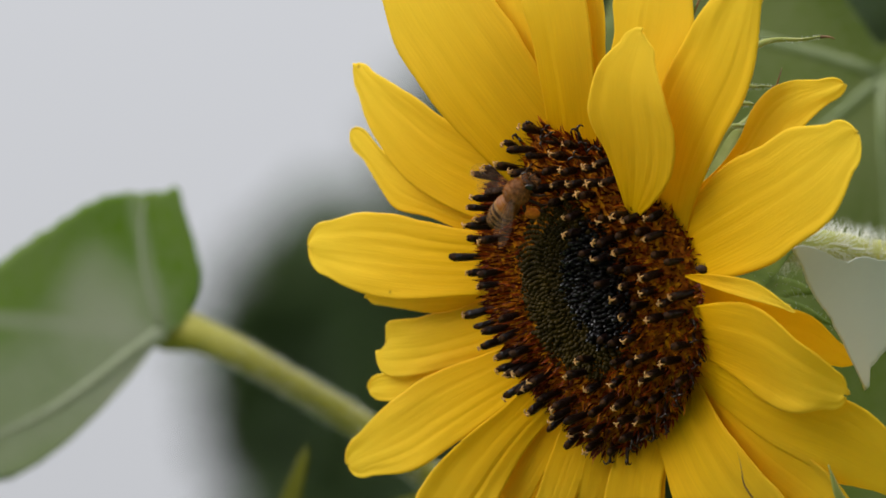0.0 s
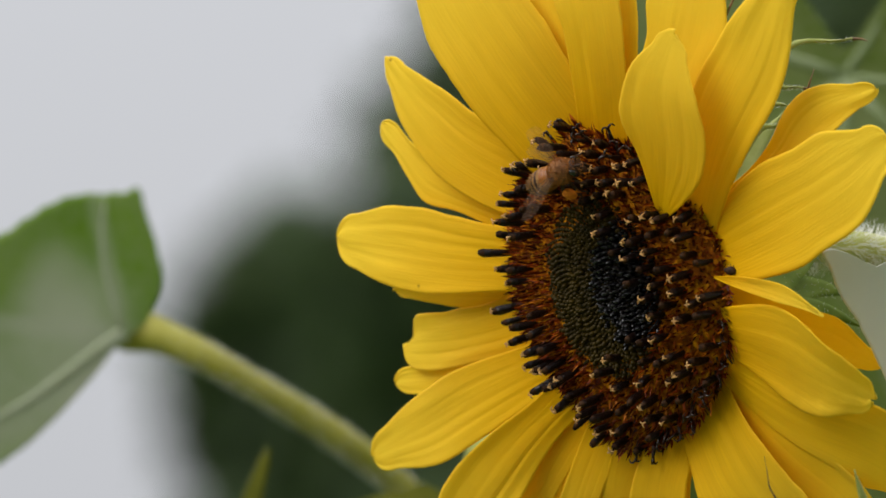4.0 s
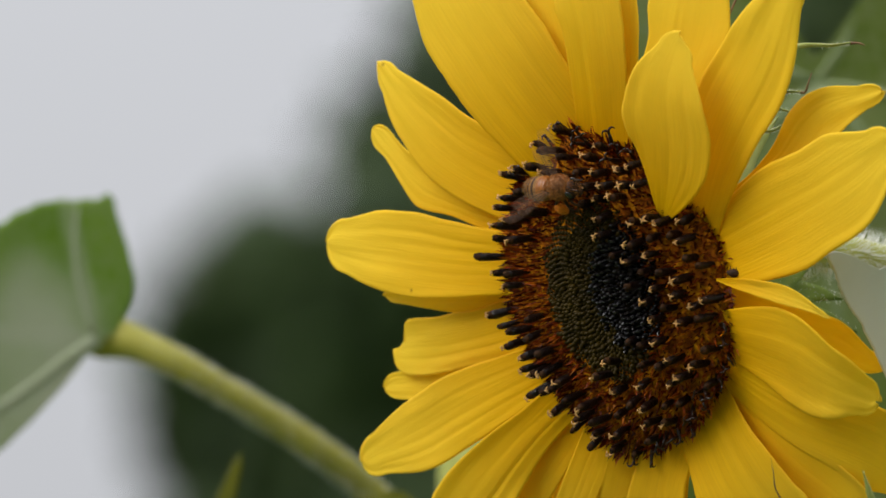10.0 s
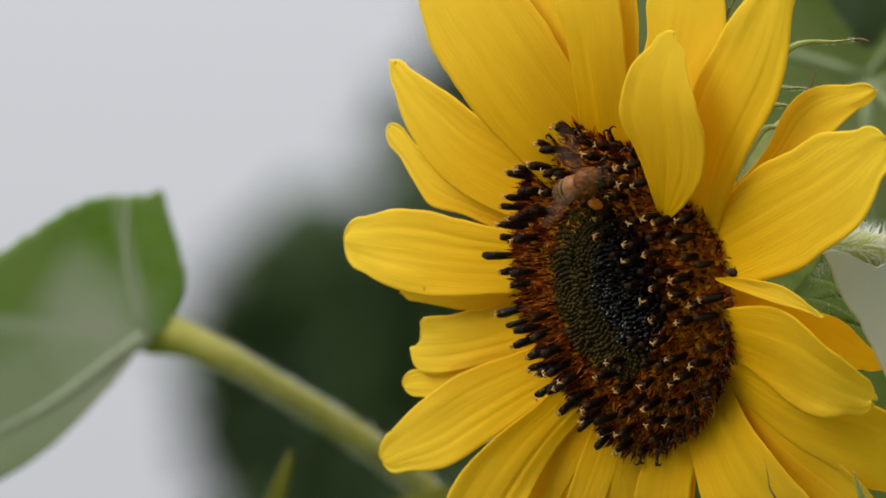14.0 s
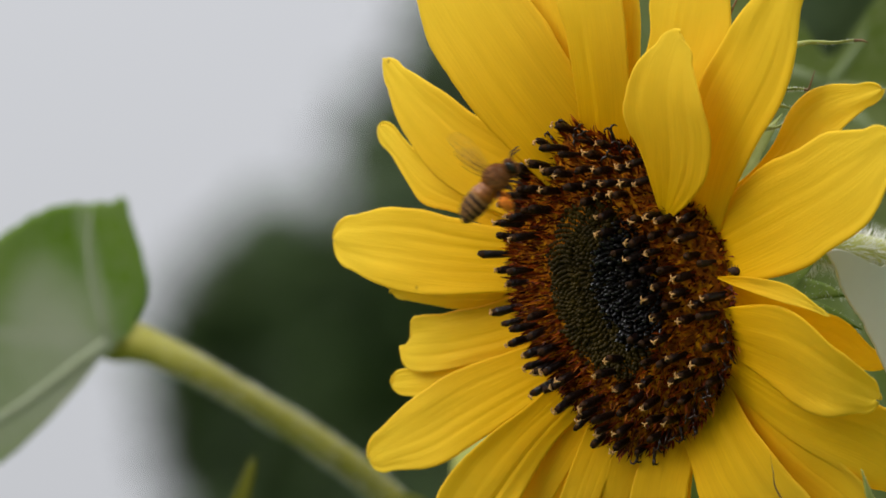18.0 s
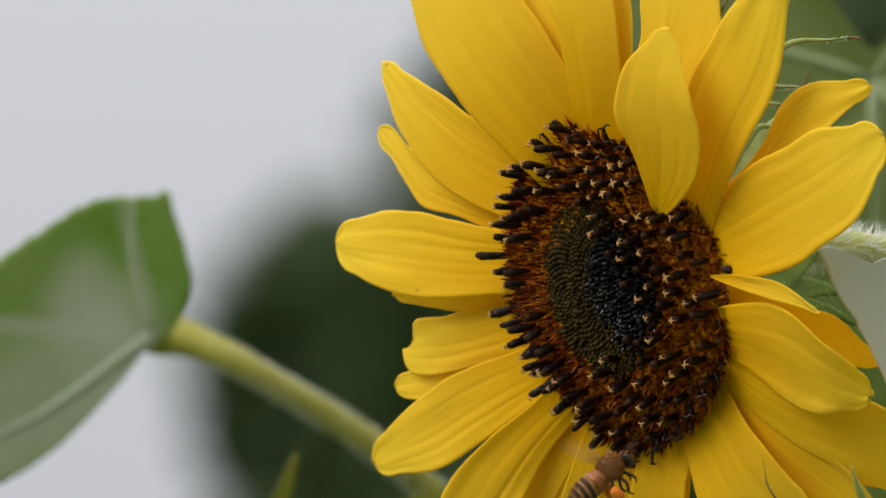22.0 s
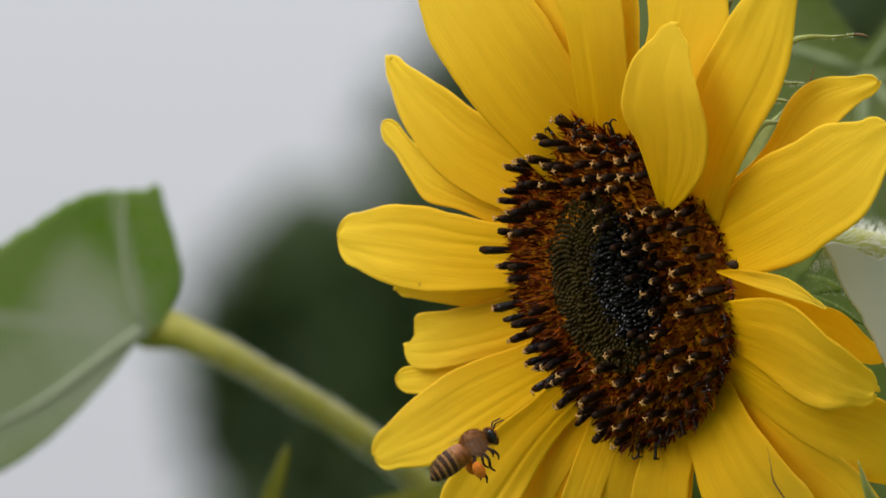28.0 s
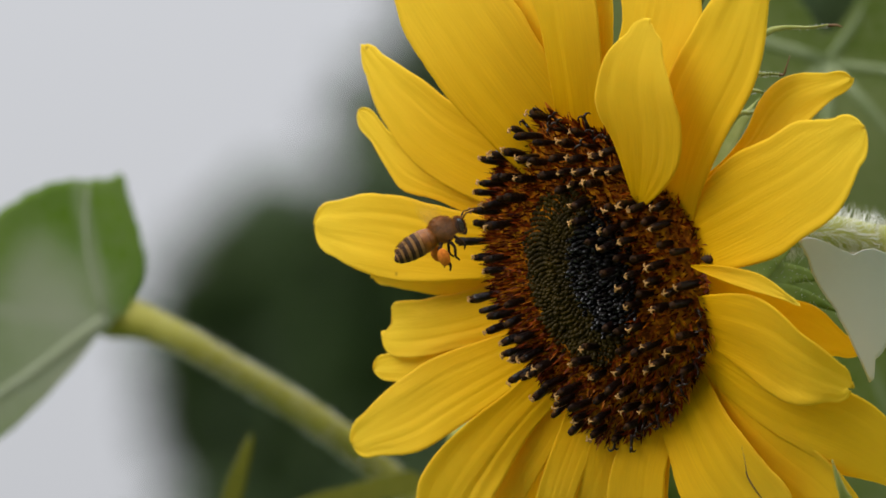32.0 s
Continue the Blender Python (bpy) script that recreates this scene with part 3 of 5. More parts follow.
def curl_mesh(seed):
    """A spent style: two dark threads rolled back like hooks."""
    rng = random.Random(seed)
    pieces = [tube(mm([(0, 0, 0), (0.1, 0, 1.5), (0, 0.1, 3.0)]), [0.46 * MM, 0.40 * MM, 0.22 * MM], 6, 6)]
    for k in (0, 1):
        a = math.pi * k + rng.uniform(-0.5, 0.5)
        x, y, r = math.cos(a), math.sin(a), rng.uniform(0.45, 0.85)
        line = [(0, 0, 2.8)] + [(x * r * (1 - math.cos(g)) * 0.9, y * r * (1 - math.cos(g)) * 0.9, 3.1 + r * 1.2 * math.sin(g)) for g in (0.5, 1.0, 1.6, 2.2, 2.8)]
        pieces.append(tube(mm(line), [0.25 * MM, 0.20 * MM, 0.09 * MM], 5, 12))
    return mesh("style", *joined(pieces), STYLE)


def build_disc(head):
    rng = random.Random(11)
    # receptacle: a low dome, rounded under its rim
    prof = [(RIM * k / 12, dome(RIM * k / 12)) for k in range(13)] + [(RIM - 0.4, -1.2), (RIM - 3, -3.0), (17, -6.5), (9, -9.0), (4, -11)]
    sides, verts, faces = 64, [], []
    for r, z in prof:
        for k in range(sides):
            a = 2 * math.pi * k / sides
            verts.append(disc_spot(r, a, z) * MM)
    for i in range(len(prof) - 1):
        for k in range(sides):
            a, b = i * sides + k, i * sides + (k + 1) % sides
            faces.append((a, a + sides, b + sides, b))
    disc = part("disc", mesh("disc", verts, faces, [DISC, BRACT, DISC_MIDDLE], True, None, [2 if i < 5 else 0 if i < 14 else 1 for i in range(len(prof) - 1) for k in range(sides)]), head, "domed dark brown seed disc")
    golden = math.pi * (3 - 5 ** 0.5)
    tubes = [floret_mesh(l, i) for i, l in enumerate((3.8, 4.2, 4.4, 4.7, 5.1, 5.5))]
    short = [floret_mesh(l, i + 7) for i, l in enumerate((3.2, 4.0, 4.6))]
    stars = [stigma_mesh(n, i) for i, n in enumerate((3, 4, 3, 4, 3))]
    curls = [curl_mesh(i) for i in range(4)]
    total = 205
    chaff = []

    def hub(x, y):
        """1 at the edge of the unopened middle."""
        return math.hypot(x / 13.6, (y + 0.4) / 11.9)

    def frame_at(r, a, outward):
        return Vector((math.cos(a) * math.sin(outward), math.sin(a) * math.sin(outward), math.cos(outward)))

    for i in range(total):
        r = RIM * math.sqrt((i + 0.5) / total)
        a = i * golden
        share = r / RIM
        left = 0.5 + 0.5 * math.cos(a - radians(85))
        zone = hub(r * math.cos(a), r * math.sin(a))
        if zone < (1.22 if left > 0.55 else 0.74):
            continue
        out = share ** 3 * (-0.05 + 0.60 * left) + 0.10 * share + rng.uniform(-0.10, 0.10)
        way = frame_at(r, a + rng.uniform(-0.12, 0.12), out)
        spot = disc_spot(r, a, dome(r) - 0.4) * MM
        around = math.degrees(a) % 360
        withered = around > 325 or around < 26 or 172 < around < 265
        crowded = share > 0.86 and 238 < around < 330
        if crowded:
            way = frame_at(r, a, -0.12 + rng.uniform(-0.1, 0.1))
        elif share > 0.9 and (left < 0.5 or withered) and rng.random() < 0.5:
            part("floret", rng.choice(curls), disc, "", Matrix.Translation(spot) @ axis_turn(way, rng.uniform(0, 360)) @ Matrix.Scale(rng.uniform(0.8, 1.15), 4))
            continue
        if rng.random() < (0.0 if around < 50 or around > 325 else 0.2 if share > 0.8 else 0.08):
            continue
        if (zone < 1.0 and rng.random() < 0.4) or (left < 0.5 and zone > 1.0 and rng.random() < 0.10):
            continue
        if crowded or zone < 1.05 or (left < 0.3 and rng.random() < 0.3):
            me = rng.choice(short)
        else:
            me = rng.choice(tubes[2:] if left > 0.55 else tubes[:4])
        m = Matrix.Translation(spot) @ axis_turn(way, rng.uniform(0, 360)) @ Matrix.Scale(rng.uniform(0.82, 1.05), 4)
        ob = part("floret", me, disc, "", m)
        top = max(v.co.z for v in me.vertices)
        if rng.random() < (0.62 if left > 0.6 else 0.6):
            part("stigma", rng.choice(stars), ob, "", Matrix.Translation((0, 0, top - 0.1 * MM)) @ pose(0, 0, 0, rng.uniform(-20, 20), rng.uniform(-20, 20), rng.uniform(0, 360)) @ Matrix.Scale(rng.uniform(0.58, 0.88), 4))
    # withered styles along the upper and lower rim
    for around in (*range(330, 380, 7), *range(172, 256, 6)):
        a = radians(around + rng.uniform(-2, 2))
        r = RIM - rng.uniform(0.2, 2.2)
        m = Matrix.Translation(disc_spot(r, a, dome(r) - 0.3) * MM) @ axis_turn(frame_at(r, a, 0.95 + rng.uniform(-0.3, 0.3)), rng.uniform(0, 360))
        part("floret", rng.choice(curls), disc, "", m @ Matrix.Scale(rng.uniform(0.75, 1.1), 4))
    # rusty chaff scales between the florets
    for i in range(4200):
        r = RIM * math.sqrt(0.10 + 0.93 * (i + 0.5) / 4200)
        a = i * golden + 0.4
        if hub(r * math.cos(a), r * math.sin(a)) < 0.98:
            continue
        way = frame_at(r, a + rng.uniform(-0.5, 0.5), 0.25 + 0.7 * (r / RIM) ** 3 + rng.uniform(-0.7, 0.7))
        m = Matrix.Translation(disc_spot(r, a, dome(r) - 0.3) * MM) @ axis_turn(way, rng.uniform(0, 360))
        h, w = rng.uniform(1.3, 2.8), rng.uniform(0.12, 0.27)
        pts = mm([(-w, 0, 0), (w, 0, 0), (0, w * 0.6, 0), (-w * 0.8, 0.1, h * 0.55), (w * 0.8, 0.1, h * 0.55), (0, 0.35 * w, h * 0.55), (0.15, 0.3, h)])
        chaff.append(([m @ p for p in pts], [(0, 1, 4, 3), (1, 2, 5, 4), (2, 0, 3, 5), (3, 4, 6), (4, 5, 6), (5, 3, 6)]))
    for i in range(520):
        a, r = rng.uniform(0, 2 * math.pi), RIM + rng.uniform(-1.6, 0.3)
        way = frame_at(r, a + rng.uniform(-0.4, 0.4), rng.uniform(0.2, 1.25))
        m = Matrix.Translation(disc_spot(r, a, dome(r) - rng.uniform(0.3, 1.2)) * MM) @ axis_turn(way, rng.uniform(0, 360))
        h, w = rng.uniform(1.4, 2.9), rng.uniform(0.2, 0.42)
        pts = mm([(-w, 0, 0), (w, 0, 0), (0, w * 0.6, 0), (-w * 0.8, 0.1, h * 0.55), (w * 0.8, 0.1, h * 0.55), (0, 0.35 * w, h * 0.55), (0.15, 0.3, h)])
        chaff.append(([m @ p for p in pts], [(0, 1, 4, 3), (1, 2, 5, 4), (2, 0, 3, 5), (3, 4, 6), (4, 5, 6), (5, 3, 6)]))
    tagged(part("chaff", mesh("chaff", *joined(chaff), CHAFF, False), disc, "rusty pointed chaff scales"), kind="stuff")
    # unopened buds in the middle, in close spirals
    groups = ([], [])
    for i in range(1500):
        r = 0.66 * RIM * math.sqrt((i + 0.5) / 1500)
        a = i * golden
        x, y = r * math.cos(a), r * math.sin(a)
        zone = hub(x, y)
        if zone > 1.06 + rng.uniform(-0.05, 0.05):
            continue
        dark = math.hypot(x * 0.8, y + 7.2) < 7.4 + rng.uniform(-1.2, 1.2)
        size = (0.44 + 0.16 * r / RIM) * rng.uniform(0.7, 1.12)
        m = Matrix.Translation(Vector((x * LONG, y, dome(r) + rng.uniform(-0.35, 0.3) - 0.5 * max(0, zone - 0.85) / 0.2)) * MM) @ axis_turn(frame_at(r, a + rng.uniform(-0.5, 0.5), 0.7 * r / RIM + rng.uniform(-0.3, 0.3)), 0)
        v, f = ball((0, 0, 0), (size * 0.85 * MM, size * MM, size * (3.0 if dark else 1.5) * rng.uniform(0.8, 1.2) * MM), 5, 7)
        groups[dark].append(([m @ p for p in v], f))
    for pieces, mat, word in ((groups[0], BUD_OLIVE, "dark olive unopened florets"), (groups[1], BUD_DARK, "glossy black unopened florets")):
        tagged(part("unopened_floret", mesh("unopened_floret", *joined(pieces), mat), disc, word), kind="stuff")


def bract(head, theta, radius, drop, length, width, lift, bend, dry=0.2, swing=0):
    """A narrow green bract of the involucre with a thread-like dry tip."""
    t, s, e = radians(theta), radians(theta + swing), radians(lift)
    base = np.array((radius * math.cos(t), radius * math.sin(t), -drop))
    d = np.array((math.cos(e) * math.cos(s), math.cos(e) * math.sin(s), math.sin(e)))
    u = np.array((-math.sin(e) * math.cos(s), -math.sin(e) * math.sin(s), math.cos(e)))
    c = np.cross(d, u)
    nu, nv = 20, 5
    grid, uv = np.zeros((nu, nv, 3)), np.zeros((nu, nv, 2))
    for i in range(nu):
        a = i / (nu - 1)
        h = (1 - a) ** 0.9 * (0.6 + 0.4 * math.sin(math.pi * min(1, a * 1.6 + 0.2)))
        h = max(h, 0.06) if a < 0.97 else 0.03
        for j in range(nv):
            v = -1 + 2 * j / (nv - 1)
            grid[i, j] = (base + d * length * a + c * width / 2 * h * v + u * (bend * length * a * a + 0.18 * width * v * v * h)) * MM
            uv[i, j] = (a, v)
    ob = part("bract", shell("bract", grid, uv, 0.5 * MM, BRACT), head)
    if dry:
        end = [Vector(grid[k, 2]) for k in (-4, -2, -1)]
        way = (end[2] - end[1]).normalized()
        part("tip", mesh("tip", *tube([*end, end[2] + way * length * dry * MM * 0.6, end[2] + way * length * dry * MM + Vector(u) * 0.8 * MM], [0.3 * MM, 0.22 * MM, 0.08 * MM], 5, 10), BRACT_TIP), ob,
             "withered brown bract tip")


def hairs(line, radii, count, length, seed, sector=None):
    """White bristles that stand on a round stalk, as thin spikes."""
    rng = random.Random(seed)
    pieces = []
    for _ in range(count):
        k = rng.uniform(0, len(line) - 1.001)
        i, u = int(k), k % 1
        p, way = line[i].lerp(line[i + 1], u), (line[i + 1] - line[i]).normalized()
        r = radii[0] + (radii[-1] - radii[0]) * k / len(line)
        side = way.orthogonal().normalized()
        a = rng.uniform(0, 2 * math.pi)
        out = side * math.cos(a) + way.cross(side) * math.sin(a)
        l = length * rng.uniform(0.4, 1.0) * MM
        root = p + out * r * 0.9
        mid = root + (out + way * rng.uniform(-0.3, 0.3)) * l * 0.6
        tip = mid + (out + way * rng.uniform(-0.7, 0.7) + Vector((rng.uniform(-.5, .5),) * 3)) * l * 0.5
        across = out.cross(way).normalized() * 0.05 * MM
        lift = way * 0.05 * MM
        pieces.append(([root - across, root + across, root + lift, mid - across * .7, mid + across * .7, mid + lift * .7, tip],
                       [(0, 1, 4, 3), (1, 2, 5, 4), (2, 0, 3, 5), (3, 4, 6), (4, 5, 6), (5, 3, 6)]))
    return mesh("hairs", *joined(pieces), HAIR, False)


HEAD_REST = pose(0.02347, 1.98937, 1.64466, -173.15, -72.45, -146.12)


def strap(head, points, width, mat=BRACT, label="", end=None, thick=0.5, hairy=0):
    """A narrow bract that follows a bent line: flat, widest before its middle, with a pointed end."""
    line = smooth_line(mm(points), 18)
    grid, uv = np.zeros((18, 5, 3)), np.zeros((18, 5, 2))
    for i, p in enumerate(line):
        a = i / 17
        way = (line[min(i + 1, 17)] - line[max(i - 1, 0)]).normalized()
        toward = (HEAD_REST.to_3x3().inverted() @ Vector((0, -1, 0.1))).normalized()
        across = way.cross(toward).normalized()
        h = max(0.05, (0.7 + 0.3 * math.sin(math.pi * min(1, a * 1.7))) * (1 - a ** 2.2))
        for j in range(5):
            v = -1 + j / 2
            grid[i, j] = p + across * width / 2 * MM * h * v + toward * 0.16 * width * MM * v * v * h
            uv[i, j] = (a, v)
    ob = part("bract", shell("bract", grid, uv, thick * MM, mat), head, label)
    if end:
        part("tip", mesh("tip", *tube(mm(end), [0.28 * MM, 0.2 * MM, 0.07 * MM], 5, 12), BRACT_TIP), ob, "withered brown bract tip")
    if hairy:
        tagged(part("hairs", hairs(line, [width * 0.4 * MM, width * 0.1 * MM], hairy, 0.42, 7), ob, "fine white hairs"), kind="stuff")
    return ob


def build_involucre(head):
    for k, theta in enumerate(range(0, 360, 20)):
        if not (225 < theta < 318 or 95 < theta < 155):
            bract(head, theta + 6 * math.sin(k * 2.1), 21, 3.5 + 1.5 * (k % 2), 24 + 4 * (k % 3), 7.5, -24 + 6 * (k % 3), 0.05 * (k % 2))
    # those that show between and behind the petals
    strap(head, ((12.5, -10.5, -11.7), (26.1, -14.9, -24), (30.7, -19.6, -30.7), (29.7, -24.1, -35.7), (29.4, -26, -37.9)), 1.7, BRACT_PALE, hairy=160, end=((29.4, -26, -37.9), (29.1, -26.9, -38.8), (28.5, -27.5, -39.5)))
    strap(head, ((14.6, -9.2, -16.2), (23.9, -14.2, -27.7), (24.2, -16.7, -30.5), (23.6, -18.2, -32.2)), 1.5, BRACT_PALE, hairy=200, end=((23.6, -18.2, -32.2), (23.5, -18.7, -32.7), (24.6, -19.9, -32.5), (26.2, -20.5, -33.3)))
    strap(head, ((11.8, -7.9, -17.8), (21.5, -11.7, -27.9), (22.1, -13.5, -30), (20.9, -15.3, -31.9)), 2.0, BRACT_PALE, hairy=120)
    strap(head, ((11.3, -7.6, -20.4), (18.5, -9.4, -28.4), (18.7, -11.6, -30.8), (19.6, -13.6, -33.1)), 1.4, BRACT_PALE, hairy=220)
    strap(head, ((6.1, -2.8, -18), (14.8, -4.9, -29.3), (20.5, -6.7, -37.4)), 6.0, BRACT_PALE, "pale green bract")
    strap(head, ((-7.2, -6.5, -16.2), (-5.2, -7.3, -29), (-2.7, -7.2, -37.9)), 7.0, hairy=60)
    strap(head, ((-7.7, -6.2, -18.8), (-7.9, -6.4, -34), (-10.4, -6, -42.6)), 6.5, hairy=160)
    strap(head, ((-10.3, -5.7, -18.3), (-11.2, -7.9, -32.7), (-16.1, -8.2, -42)), 5.0, hairy=80)
    strap(head, ((-19, -9.6, -16.7), (-21.5, -9.5, -31.4), (-22, -10.9, -42)), 4.0)
    strap(head, ((-48.9, -54.1, 7.2), (-41.9, -57.9, 13.4), (-35.5, -59, 15.2)), 2.8, BRACT_PALE, "curled green bract tip before the petals")
    strap(head, ((-39.5, -38.5, 12.6), (-35.8, -39.8, 15.5), (-33.1, -41.4, 16.8), (-30.4, -42.2, 17.4)), 0.3, BRACT_TIP, "dry brown bract thread", thick=0.12)


def build_stalk(head):
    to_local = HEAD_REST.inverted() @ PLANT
    foot = Vector((20, -60, -330)) * MM + DOWN * 0.10
    line = [Vector((0, 0, -0.009)), Vector((0.0002, 0, -0.025)), Vector((-0.0015, -0.001, -0.042)), Vector((-0.0055, -0.001, -0.057)), Vector((-0.014, -0.001, -0.067)),
            to_local @ (Vector((88, -45, -90)) * MM), to_local @ (Vector((80, -110, -170)) * MM), to_local @ (Vector((45, -150, -270)) * MM), to_local @ foot]
    radii = [0.0046, 0.0030, 0.0027, 0.0027, 0.0030, 0.0036, 0.0042, 0.0048, 0.0052]
    stalk = part("stalk", mesh("stalk", *tube(line, radii, 12, 60), STALK), head, "pale green stalk covered in white hairs")
    fine = smooth_line(line, 60)
    tagged(part("hairs", hairs(fine[8:34], [0.0027, 0.0030], 2600, 3.0, 5), stalk, "dense white bristly hairs"), kind="stuff")
    m = to_local @ Matrix.Translation(Vector((63.9, -3.5, 25)) * MM) @ pose(0, 0, 0, 8, 14, 0)
    part("petiole", mesh("petiole", *tube([to_local @ p for p in mm([(77, -3, 24), (86, -6, 6), (93, -22, -40), (88, -45, -90)])], [0.0012, 0.0014, 0.0016, 0.002], 8, 20), STALK), head)
    blade("leaf", head, (0, 0, 0),
          ((0, 13), (20, 5), (90, 1.5), (138, 3), (156, 9.6), (172, 8), (187, 7.2), (215, 6.8), (249, 7.9), (268, 11.5), (277, 16), (281, 19.8), (285, 16), (300, 14), (320, 14), (345, 14)),
          m, (), LEAF_PALE, 4, 0.7, label="small folded leaf with a pale felted underside", vein=LEAF_PALE)


def build_head():
    head = tagged(new("sunflower"), "yellow sunflower head with dark brown disc, on a hairy stalk", "flower")
    build_disc(head)
    petal(head, ((6.2, 17.1, -1.5), (10.3, 34, 1), (14, 48.4, 0.8), (17.7, 64.5, -1)), (4.7, 5.3, 6.3, 6.9, 6.6, 4.5), -10, notch=0.02)
    petal(head, ((2.6, 21, -3.2), (4.3, 35.3, -3), (5.8, 46.7, -4), (7.2, 58.1, -5)), (2.6, 2.9, 3.1, 2.9, 2.4, 1.4), 0)
    petal(head, ((12.7, 16.5, -3), (19.2, 32.6, -2.6), (25.8, 43.3, -3.4), (34, 51.8, -5)), (3.8, 3.4, 3.1, 3.7, 2.4, 2.3), -10, ruffle=0.8, scallops=((-1, 0.62, 0.35, 0.13), (-1, 0.84, -0.25, 0.08)))
    petal(head, ((16.5, 12.3, -1.9), (25.5, 27.5, -1), (34.2, 37.1, -1.5), (43.9, 45.3, -3.5)), (6.4, 6.5, 6.7, 6.2, 4.8, 2.4), -8)
    petal(head, ((19.8, 2.5, -1.4), (35.1, 8.3, 2.8), (47.3, 14, 3.8), (59.4, 20.9, 3)), (7, 8.4, 9.2, 9.5, 9, 6.5), -24)
    petal(head, ((22.9, 4.2, -3.3), (36.9, 4, -1.8), (47.8, 5.3, -2.2), (58.2, 10.1, -3.2)), (3.4, 3.9, 4.4, 4.4, 4.2, 3.1), -10)
    petal(head, ((22.2, -2.5, -2.2), (35.6, -7.2, -0.2), (46.3, -8.9, 0.2), (56.8, -7.4, -0.8)), (4.9, 5.2, 5.6, 6.1, 6, 3.7), -10)
    petal(head, ((21.6, -4.2, -3), (34.3, -9.8, -2.5), (44.4, -12.3, -3.6), (54.7, -11.2, -6)), (3.9, 3.8, 3.6, 3.4, 3.2, 2.2), -8)
    petal(head, ((9, -15.7, 2), (18.4, -24.4, 6), (28.2, -28.9, 8), (36.7, -33.9, 7)), (0.8, 4.9, 8.2, 8.7, 7.1, 3.7), -6, cup=0.0, fold=0.03, ruffle=0.3)
    petal(head, ((9, -14.4, -2.2), (25.6, -18.7, -1), (37.1, -25.9, -2.5), (48.6, -31, -4)), (5.5, 5.9, 6.1, 6.3, 8.3, 7.1), -6)
    petal(head, ((1.9, -14.9, -1.6), (18.7, -31.1, 1.5), (30.7, -43.6, 0.8), (42.6, -54.2, -1)), (4.6, 5.1, 6.5, 7.1, 6.3, 3.6), -6, ruffle=0.7)
    petal(head, ((8.2, -23.6, -3.4), (13.4, -38.7, -3.5), (19.2, -48.3, -5), (21.2, -60.8, -5.5)), (2, 2.2, 3.4, 4.8, 4, 2), 4, hook=0.05)
    petal(head, ((0.8, -14.6, -2), (4.5, -37.6, 0.5), (8, -53.9, 0.5), (13, -67.2, -1)), (3.4, 6.7, 8.8, 8.6, 8.1, 4.4), 4)
    petal(head, ((-2, -24.4, 2), (-4.5, -34.4, 4), (-7.5, -42.6, 4.5), (-11.4, -48.4, 4)), (0.2, 0.9, 1.3, 1.5, 1.2, 0.5), 10, cup=0.15)
    petal(head, ((-4.8, -16.3, -3.3), (-11.3, -26.5, -6), (-16.2, -32.4, -11), (-21.6, -37.5, -16)), (3.9, 4.4, 5, 5.6, 5.5, 2.8), -12)
    petal(head, ((-9.7, -16.6, -1.9), (-15.2, -34.2, 2.2), (-21.1, -43.3, 1.8), (-26.3, -49.3, -1.5)), (3.2, 5.8, 8.1, 8.6, 6.8, 4.1), -14, ruffle=0.9)
    petal(head, ((-13.9, -13.1, -2.5), (-25.7, -30.1, -2), (-33.4, -41.5, -6), (-42.9, -48.2, -12)), (2, 4.2, 5.5, 7, 8.7, 6.4), -12)
    petal(head, ((-14.9, -12.4, -3.5), (-29.7, -23.1, -3.5), (-40.4, -30.8, -7), (-51.1, -37.6, -11)), (3.6, 4.6, 6.5, 6.3, 5.8, 3), -8)
    petal(head, ((-19.7, -8.8, -3), (-32.8, -15, -0.5), (-42.7, -19.1, -2), (-52.2, -22.1, -5)), (6.7, 7.5, 9.1, 9.5, 9.4, 4.3), 4)
    petal(head, ((-22.9, -3.3, -2.5), (-33.3, 2, 0), (-42, 6.6, -1.2), (-50.8, 11.8, -4)), (4.8, 4.7, 5.3, 5.8, 5.9, 2.4), 12)
    petal(head, ((-21.5, 3.2, -3.9), (-32, 10.1, -4), (-40.3, 16.2, -6), (-48.9, 19.3, -9)), (8.5, 9.1, 10, 10.3, 9.1, 3.9), 10)
    petal(head, ((-22.9, 7.7, -3.2), (-31.6, 13.5, -2), (-38.4, 20, -3.5), (-45.3, 28.3, -7)), (2.7, 2.7, 2.7, 2.7, 2.3, 1), 14)
    petal(head, ((-20, 11.4, -2.6), (-28.8, 18.4, -0.6), (-35.8, 25.6, -1.5), (-42.9, 33.9, -4)), (3.4, 3.4, 3.4, 3.4, 3.2, 2), 12)
    petal(head, ((-16.3, 15.6, -3.3), (-25.4, 27.4, -2.5), (-32.6, 38.2, -4), (-39.6, 50.9, -7)), (3.2, 3.2, 3, 2.7, 2.7, 2.1), 12)
    petal(head, ((-14.2, 16.9, -2.2), (-22, 31.7, 0.8), (-29.2, 44.4, 0.3), (-37.8, 56, -2)), (3.5, 3.6, 4.8, 5.9, 6.3, 5), 16, ruffle=0.8)
    petal(head, ((-9.1, 18.7, -1.6), (-12.6, 35.6, 1.5), (-15.9, 51, 1), (-18.5, 68.5, -1)), (3.9, 4.8, 5.8, 6.3, 5.6, 3.5), -4, notch=0.03)
